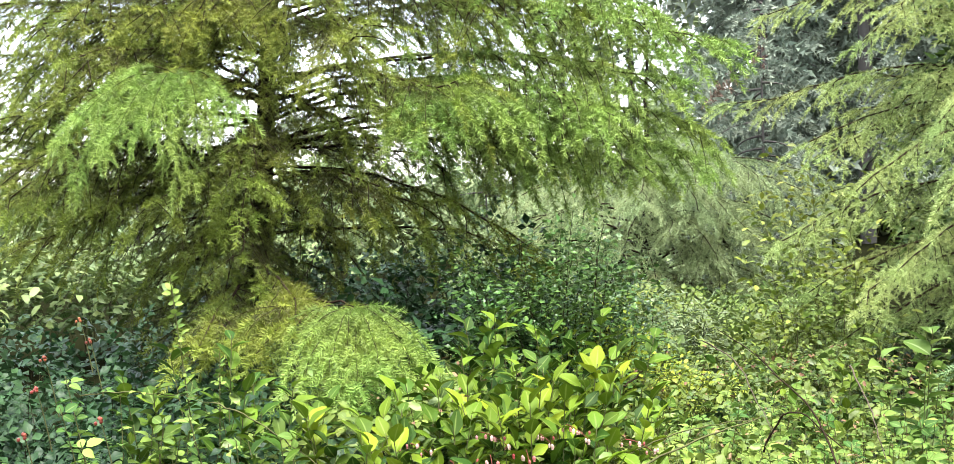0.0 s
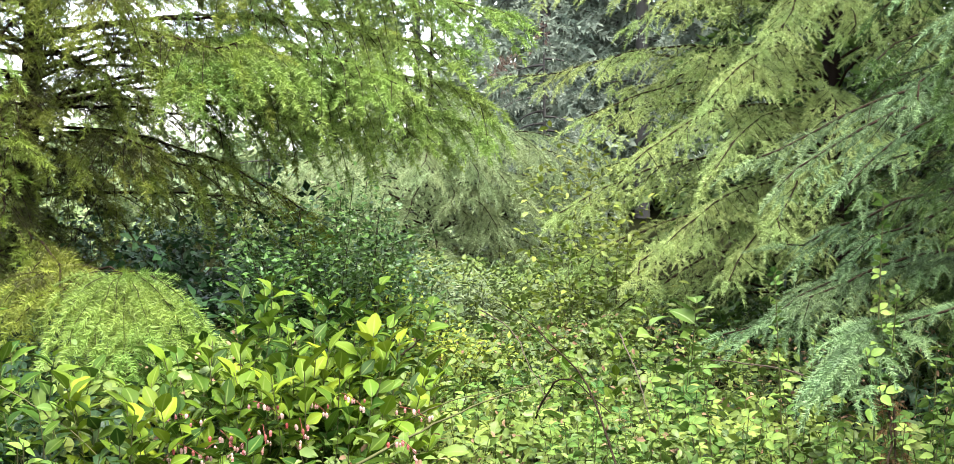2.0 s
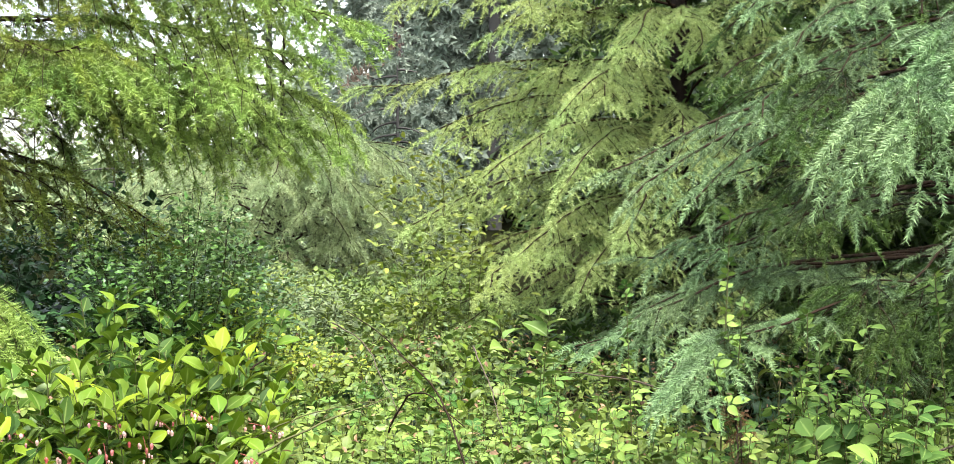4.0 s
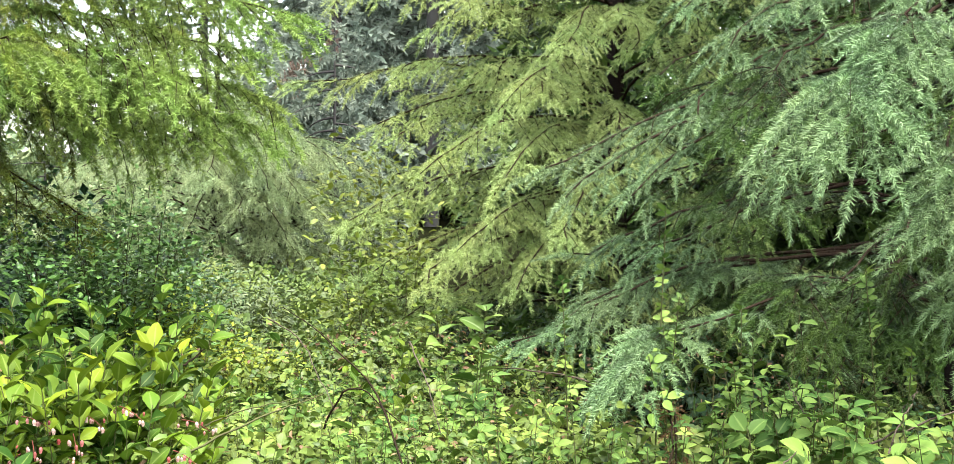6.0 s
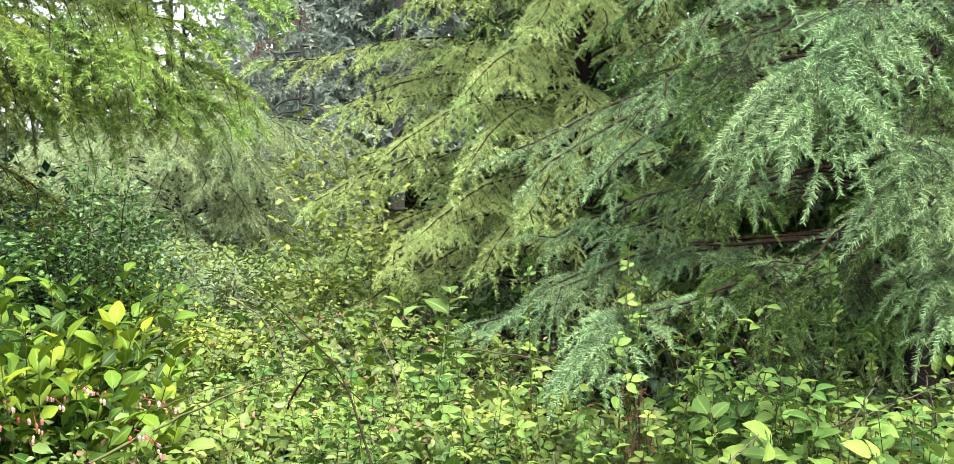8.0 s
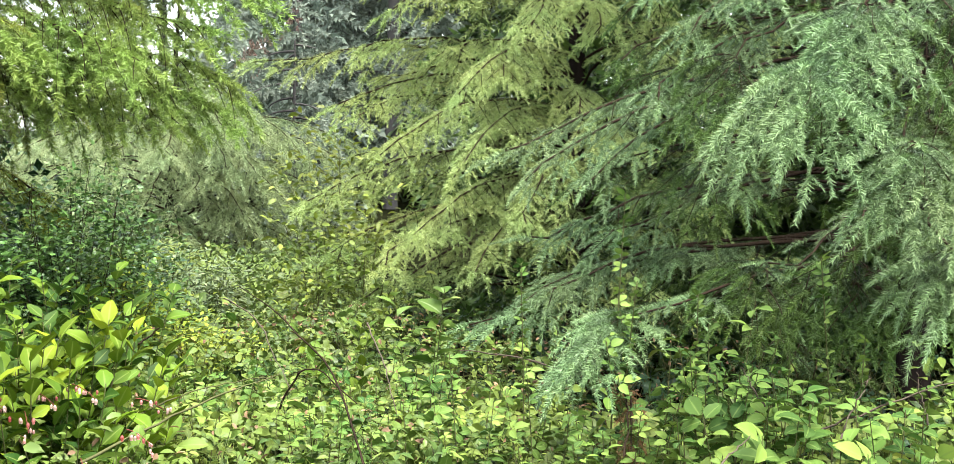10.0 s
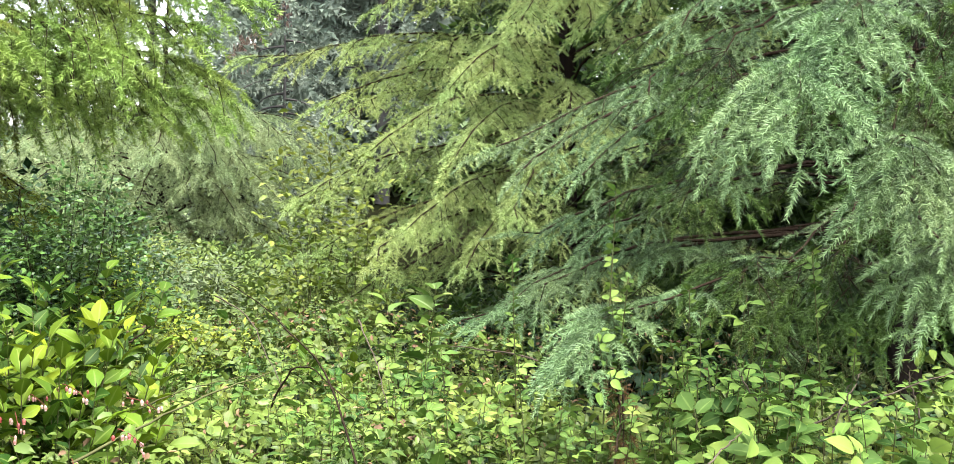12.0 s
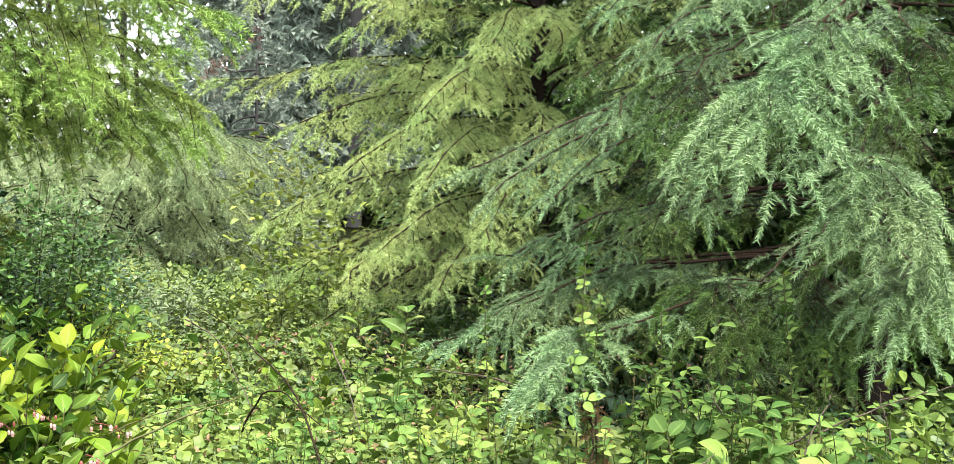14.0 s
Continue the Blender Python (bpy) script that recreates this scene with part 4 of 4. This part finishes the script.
ALDER = [leaf_mesh("leaf", blade(w, 9, 0.16, c, 0.04, 0.38, 1.7), ALDER_LEAF) for w, c in ((0.60, 0.2), (0.66, 0.35))]
TOOTHED = blade(0.66, 5, 0.16, 0.3, 0.07, 0.36, 1.7)
BERRY_LEAVES = [leaf_mesh("leaf", join(((TOOTHED, 0, 1.0, (0.25, 0, 0)), (TOOTHED, 70, 0.8, (0.08, 0, 0)), (TOOTHED, -70, 0.8, (0.08, 0, 0)))), BERRY_LEAF)]


def bell(soup, o, size, age):
    """A hanging urn-shaped flower."""
    z = np.array((0, -0.25, -0.6, -0.9, -1.0))
    r = np.array((0.08, 0.3, 0.34, 0.2, 0.26))
    pts = np.stack((np.zeros(5), np.zeros(5), z), 1) * size + o
    tube(soup, pts, r * size, 6)
    soup.age[-1] = np.full(30, age)


def raceme(root, o, way):
    stalk, bells = Soup(), Soup()
    pts = bend(o, np.array(o) + way, 0.012, 7)
    tube(stalk, pts, np.linspace(0.0011, 0.0007, 7), 4)
    for k in range(9):
        t = 0.15 + 0.85 * k / 8
        p = np.array([np.interp(t, np.linspace(0, 1, 7), pts[:, c]) for c in range(3)])
        bell(bells, p + np.array((rng.normal(0, 0.010), rng.normal(0, 0.010), rng.normal(-0.004, 0.006))), 0.0105 * rng.uniform(0.7, 1.2), np.clip(rng.normal(0.5, 0.35), 0, 1))
    twig = part("flower_stalk", stalk.mesh("flower_stalk", ROSE), root, "reddish flower stalk")
    tagged(part("blossom", bells.mesh("blossom", PETAL), twig), kind="stuff")


def salal(flowers=0, young=False):
    root = tagged(new("salal_shrub"), "bright glossy salal shrub with oval pointed leaves" + (" and pink bell flowers" if flowers else ""), "shrub", "salal shrubs")
    stuck_leaves(root, YOUNG if young else SALAL, 7, 9, 1.0, 0.17, 0.062 if young else 0.060, 0.78, 0.7 if young else 0.5, CANE)
    for k in range(flowers):
        a = 4.0 + k * 0.8
        raceme(root, (0.13 * math.cos(a), 0.13 * math.sin(a), 0.86 + 0.04 * k), np.array((0.06 * math.cos(a), 0.06 * math.sin(a), -0.03)))
    return root


def stand(ob, place, turn):
    """Sets a copy of a plant so that its top, one metre up, comes to the given place."""
    x, y, z = place
    return copy_thing(ob, pose(x, y, 0, 0, 0, turn) @ Matrix.Scale(z, 4))


plain, other, bloom, lime = salal(), salal(), salal(3), salal(0, True)
for k, place in enumerate((
    (-0.09, 3.18, 1.08), (0.01, 3.23, 1.10), (0.30, 3.18, 1.02), (0.10, 3.08, 1.11), (0.21, 3.03, 1.10), (-0.27, 2.78, 1.04),
    (0.04, 3.79, 1.19), (0.13, 3.69, 1.15), (0.26, 3.69, 1.15), (0.33, 3.59, 1.12), (-0.05, 3.49, 1.13), (-0.69, 3.19, 1.17),
    (-0.56, 3.08, 1.10), (-0.79, 3.09, 1.12), (-0.40, 2.78, 1.04), (1.07, 3.88, 0.94), (-0.06, 2.78, 1.03), (0.37, 3.48, 1.02),
)):
    stand((plain, other)[k % 2], place, k * 67)
for k, place in enumerate(((-0.05, 3.04, 1.11), (0.06, 2.98, 1.11), (0.16, 2.94, 1.13), (0.25, 2.98, 1.10), (0.28, 2.93, 1.03), (-0.27, 2.73, 1.08), (-0.12, 2.68, 1.05), (0.18, 3.03, 1.05))):
    stand(lime, place, k * 53 + 10)
for k, place in enumerate(((0.08, 2.88, 1.06), (-0.14, 2.78, 1.06), (0.18, 2.73, 1.03), (-0.30, 2.68, 1.04))):
    stand(bloom, place, k * 23)
for ob, place in ((plain, (0.18, 3.39, 1.11)), (other, (-0.16, 3.08, 1.07)), (bloom, (-0.00, 2.88, 1.05)), (lime, (0.11, 2.83, 1.10))):
    ob.matrix_basis = pose(place[0], place[1], 0) @ Matrix.Scale(place[2], 4)


def sapling(name, label, meshes, stems, per, spread, size, low, rise, group):
    root = tagged(new(name), label, "plant", group)
    stuck_leaves(root, meshes, stems, per, 1.0, spread, size, low, rise, CANE)
    return root


alder = sapling("alder_sapling", "young alder sapling with pale toothed leaves", ALDER, 3, 15, 0.10, 0.074, 0.52, 0.45, "alder saplings")
x, y, z = (1.25, 3.58, 1.15)
alder.matrix_basis = pose(x, y, 0, 0, 0, 20) @ Matrix.Scale(z, 4)
bushy = sapling("salmonberry_plant", "salmonberry plant with toothed three-part leaves", BERRY_LEAVES, 8, 13, 0.16, 0.037, 0.48, 0.35, "salmonberry plants")
slim = sapling("salmonberry_plant", "slim salmonberry shoot rising above the brambles", BERRY_LEAVES, 2, 15, 0.06, 0.022, 0.66, 0.9, "salmonberry shoots")
x, y, z = (1.60, 2.60, 1.19)
slim.matrix_basis = pose(x, y, 0, 0, 0, 20) @ Matrix.Scale(z, 4)
for k, place in enumerate(((1.44, 2.75, 1.20), (1.36, 3.04, 1.03), (1.83, 2.33, 1.10), (-0.66, 2.99, 1.15))):
    stand(slim, place, k * 50)
maple = sapling("thimbleberry_plant", "thimbleberry plant with large soft light-green leaves", BERRY_LEAVES, 5, 6, 0.14, 0.062, 0.78, 0.3, "thimbleberry plants")
maple.matrix_basis = pose(1.58, 2.29, 0) @ Matrix.Scale(1.06, 4)
stand(maple, (1.47, 2.12, 1.02), 80)
stand(maple, (1.66, 1.98, 1.00), 160)
x, y, z = (1.55, 2.56, 1.06)
bushy.matrix_basis = pose(x, y, 0) @ Matrix.Scale(z, 4)
for k, place in enumerate((
    (1.58, 2.49, 1.11), (1.49, 2.58, 1.07), (1.61, 2.42, 1.04), (1.68, 2.39, 1.03), (1.35, 2.53, 0.95), (1.43, 2.28, 1.01), (1.12, 2.84, 0.95),
    (0.99, 3.22, 0.92), (0.79, 2.98, 0.90), (0.62, 3.49, 0.89), (0.43, 3.24, 0.88), (1.25, 2.68, 0.94), (1.69, 2.17, 1.01),
    (1.76, 2.03, 1.01), (1.87, 1.98, 1.04), (0.88, 3.92, 0.85), (1.21, 3.46, 0.93), (-0.84, 2.88, 1.07), (-0.50, 2.68, 1.04),
)):
    stand(bushy, place, k * 71)


# ---- fern, canes and dead sticks ----
def frond(root, tip, length_share, material, label=""):
    soup = Soup()
    pts = bend((0, 0, 0), tip, 0.12, 14)
    tube(soup, pts, np.linspace(0.003, 0.001, 14), 4)
    t = np.linspace(0.2, 0.98, 26)
    o = np.stack([np.interp(t, np.linspace(0, 1, 14), pts[:, c]) for c in range(3)], 1)
    d = unit(np.stack([np.gradient(o[:, c]) for c in range(3)], 1))
    lat = unit(np.cross(d, UP) + 1e-6)
    for w in (1, -1):
        soup.scatter(blade(0.22, 3), frames(unit(lat * w + d * 0.25), np.zeros(26)), length_share * np.sin(np.pi * np.clip(t, 0.12, 0.97)) ** 0.6, o, np.full(26, 0.5))
    part("frond", soup.mesh("frond", material), root, label)


def fern(place, n, brown):
    root = tagged(new("sword_fern"), "sword fern with one dried brown frond standing up" if brown else "green sword fern among the brambles", "fern")
    root.location = (place[0], place[1], place[2] - 0.45)
    for k in range(n):
        a = 2 * math.pi * k / n + 0.4
        frond(root, (0.28 * math.cos(a), 0.28 * math.sin(a), 0.32), 0.07, BUSH_LEAF)
    if brown:
        frond(root, (0.02, -0.03, 0.48), 0.06, RUST_NEEDLE, "dried rust-brown frond")


fern((1.22, 4.97, 0.80), 6, True)
fern((-0.87, 3.58, 0.98), 5, False)
fern((-1.07, 2.88, 1.03), 7, False)
fern((-0.88, 2.78, 1.03), 6, False)
fern((1.21, 4.58, 0.83), 6, False)


def cane(name, p0, p1, lift, r, material, label, leaves=0, via=()):
    """A stem from p0 to p1, arched by lift, or led in an even curve past the places in via."""
    root = tagged(new(name), label, "cane", "loose canes")
    p0 = np.array(p0)
    root.location = p0
    soup = Soup()
    pts = bend((0, 0, 0), np.array(p1) - p0, lift, 16)
    if via:
        line = np.array([p0, *via, p1]) - p0
        pts = np.stack([np.interp(np.linspace(0, 1, 16), np.linspace(0, 1, len(line)), line[:, c]) for c in range(3)], 1)
        for _ in range(2):
            pts[1:-1] = (pts[:-2] + 2 * pts[1:-1] + pts[2:]) / 4
    pts[1:-1] += rng.normal(0, 0.002, (14, 3))
    tube(soup, pts, np.linspace(r, r * 0.45, 16) * 0.6, 5)
    part("stem", soup.mesh("stem", material), root)
    for k in range(leaves):
        i = 3 + int(12 * k / leaves)
        a = rng.uniform(0, 6.28)
        turn = frames(unit(np.array((math.cos(a), math.sin(a), 0.3)))[None], np.zeros(1))[0]
        leaf = part("leaf", BERRY_LEAVES[0], root)
        leaf.matrix_local = Matrix.Translation(pts[i]) @ Matrix(turn.tolist()).to_4x4() @ Matrix.Scale(0.03, 4)


GREEN, DEAD = "pale green arching bramble cane over the leaves", "dry brown dead stem among the brambles"
cane("bramble_cane", (1.61, 2.14, 0.96), (1.94, 2.01, 1.09), 0.02, 0.0045, DRY, "grey-brown bramble cane lying over the leaves", 7)
cane("bramble_cane", (0.19, 2.58, 0.88), (0.71, 3.14, 0.93), 0, 0.006, CANE, GREEN, via=((0.44, 2.82, 0.93),))
cane("bramble_cane", (-0.97, 2.98, 1.07), (-0.63, 2.88, 1.06), 0.03, 0.003, CANE, GREEN, 3)
cane("bramble_cane", (-0.63, 2.88, 1.06), (-0.33, 2.68, 0.91), 0.05, 0.0035, CANE, GREEN)
cane("bramble_cane", (0.33, 2.88, 0.90), (0.71, 3.18, 0.91), 0.05, 0.0035, CANE, GREEN)
cane("fallen_twig", (0.38, 3.58, 0.94), (0.50, 3.68, 1.00), -0.03, 0.006, TWIG, "dark bent dead stem beside the salal")
cane("fallen_twig", (0.72, 2.30, 0.80), (0.78, 4.07, 1.04), 0, 0.0048, TWIG, "long dark dead stem arching over the brambles", via=((0.77, 2.82, 0.99), (0.79, 3.55, 1.03)))
cane("fallen_twig", (0.75, 4.17, 0.99), (0.81, 3.45, 0.82), 0, 0.0045, DRY, "grey dead stem bent over the brambles", via=((0.82, 3.95, 0.95),))
cane("fallen_twig", (0.69, 3.05, 0.86), (0.80, 2.75, 0.93), 0, 0.005, TWIG, "small dark stem curled over the leaves", via=((0.72, 2.99, 0.96), (0.75, 2.93, 0.985)))
cane("fallen_twig", (0.98, 3.29, 1.03), (0.99, 3.04, 0.83), 0, 0.0042, DRY, "pale dry stalk leaning in the brambles", via=((0.99, 3.17, 0.95),))
cane("fallen_twig", (1.73, 1.97, 1.00), (1.72, 2.00, 1.10), 0.0, 0.0035, DRY, DEAD)
cane("fallen_twig", (1.54, 1.99, 0.98), (1.62, 2.01, 1.09), 0.02, 0.0035, DRY, DEAD)
cane("fallen_twig", (1.22, 1.96, 0.92), (1.37, 2.04, 0.985), 0.01, 0.004, DRY, "pale broken stick lying in the leaves")
cane("fallen_twig", (1.54, 2.24, 0.99), (1.53, 2.32, 1.06), 0.0, 0.0035, DRY, DEAD)
cane("fallen_twig", (1.31, 2.44, 0.80), (1.40, 2.70, 0.99), 0, 0.005, TWIG, "dark bent stem beside the rusty bough", via=((1.39, 2.55, 0.90), (1.41, 2.61, 0.95)))
cane("fallen_twig", (1.44, 3.03, 0.93), (1.34, 3.62, 0.89), 0.02, 0.005, DRY, "pale dry stick lying over the brambles")
cane("fallen_twig", (1.82, 2.33, 0.95), (1.93, 2.39, 1.01), 0.0, 0.002, DRY, DEAD)
cane("fallen_twig", (-0.93, 5.28, 0.91), (-0.46, 5.01, 1.66), -0.10, 0.005, DRY, "thin leaning dead stem beside the fir's trunk")
cane("fallen_twig", (-0.94, 5.18, 0.90), (-0.59, 4.89, 1.16), -0.05, 0.005, DRY, "crooked dead branch at the fir's foot")


def rusty_bough(place, way, size, needle, label, shoots):
    length = np.linalg.norm(way)
    root = tagged(new("dead_bough"), label, "branch", "dead boughs")
    root.location = place
    wood, soup = Soup(), Soup()
    pts = bend((0, 0, 0), way, 0.15 * length, 8)
    tube(wood, pts, np.linspace(0.008, 0.004, 8) * max(length, 0.4), 5)
    bough_line(soup, wood, pts, length * 0.4, 2.0, size, size * 0.4, shoots, 0.05, 0.4, twigs=False)
    limb = part("limb", wood.mesh("limb", TWIG), root)
    tagged(part("needles", soup.mesh("needles", needle), limb), kind="stuff")


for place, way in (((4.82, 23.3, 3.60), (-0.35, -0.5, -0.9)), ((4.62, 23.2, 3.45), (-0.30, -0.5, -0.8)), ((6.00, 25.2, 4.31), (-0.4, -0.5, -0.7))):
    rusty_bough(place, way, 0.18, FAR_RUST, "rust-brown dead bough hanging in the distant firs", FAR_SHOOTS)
rusty_bough((1.40, 2.74, 0.98), (0.03, -0.13, -0.05), 0.035, RUST_NEEDLE, "rust-brown withered spray at the spruce's low bough", INNER_SHOOTS)
rusty_bough((1.43, 2.62, 0.94), (-0.06, -0.12, -0.12), 0.035, RUST_NEEDLE, "rust-brown withered twig hanging in the brambles", INNER_SHOOTS)


def berries(place, n):
    """A few unripe fruits held close together over the leaves."""
    root = tagged(new("berry_cluster"), "small cluster of unripe red bramble berries", "berries", "bramble berries")
    root.location = place
    for k in range(n):
        bm = bmesh.new()
        bmesh.ops.create_icosphere(bm, subdivisions=2, radius=0.0042)
        for v in bm.verts:
            v.co *= 1 + 0.12 * math.sin(v.co.x * 4200) * math.sin(v.co.y * 4200 + 1) * math.sin(v.co.z * 4200)
            v.co.z *= 1.2
        me = bpy.data.meshes.new("berry")
        bm.to_mesh(me)
        me.materials.append(BERRY)
        ob = part("berry", me, root)
        ob.location = (0.010 * math.cos(k * 2.2) * (k % 3), 0.010 * math.sin(k * 2.2) * (k % 3), 0.006 * (k % 2))
    stalk = Soup()
    tube(stalk, bend((0, 0, 0), (0.02, 0.03, -0.16), 0.02, 5), np.linspace(0.001, 0.002, 5), 4)
    part("stalk", stalk.mesh("stalk", CANE), root)


for place, n in (((-1.16, 3.29, 1.12), 4), ((-1.11, 3.08, 1.07), 5), ((-0.83, 2.68, 1.06), 4), ((-0.96, 2.58, 1.05), 4), ((-1.10, 3.49, 1.14), 3), ((-1.19, 3.69, 1.18), 3)):
    berries(place, n)
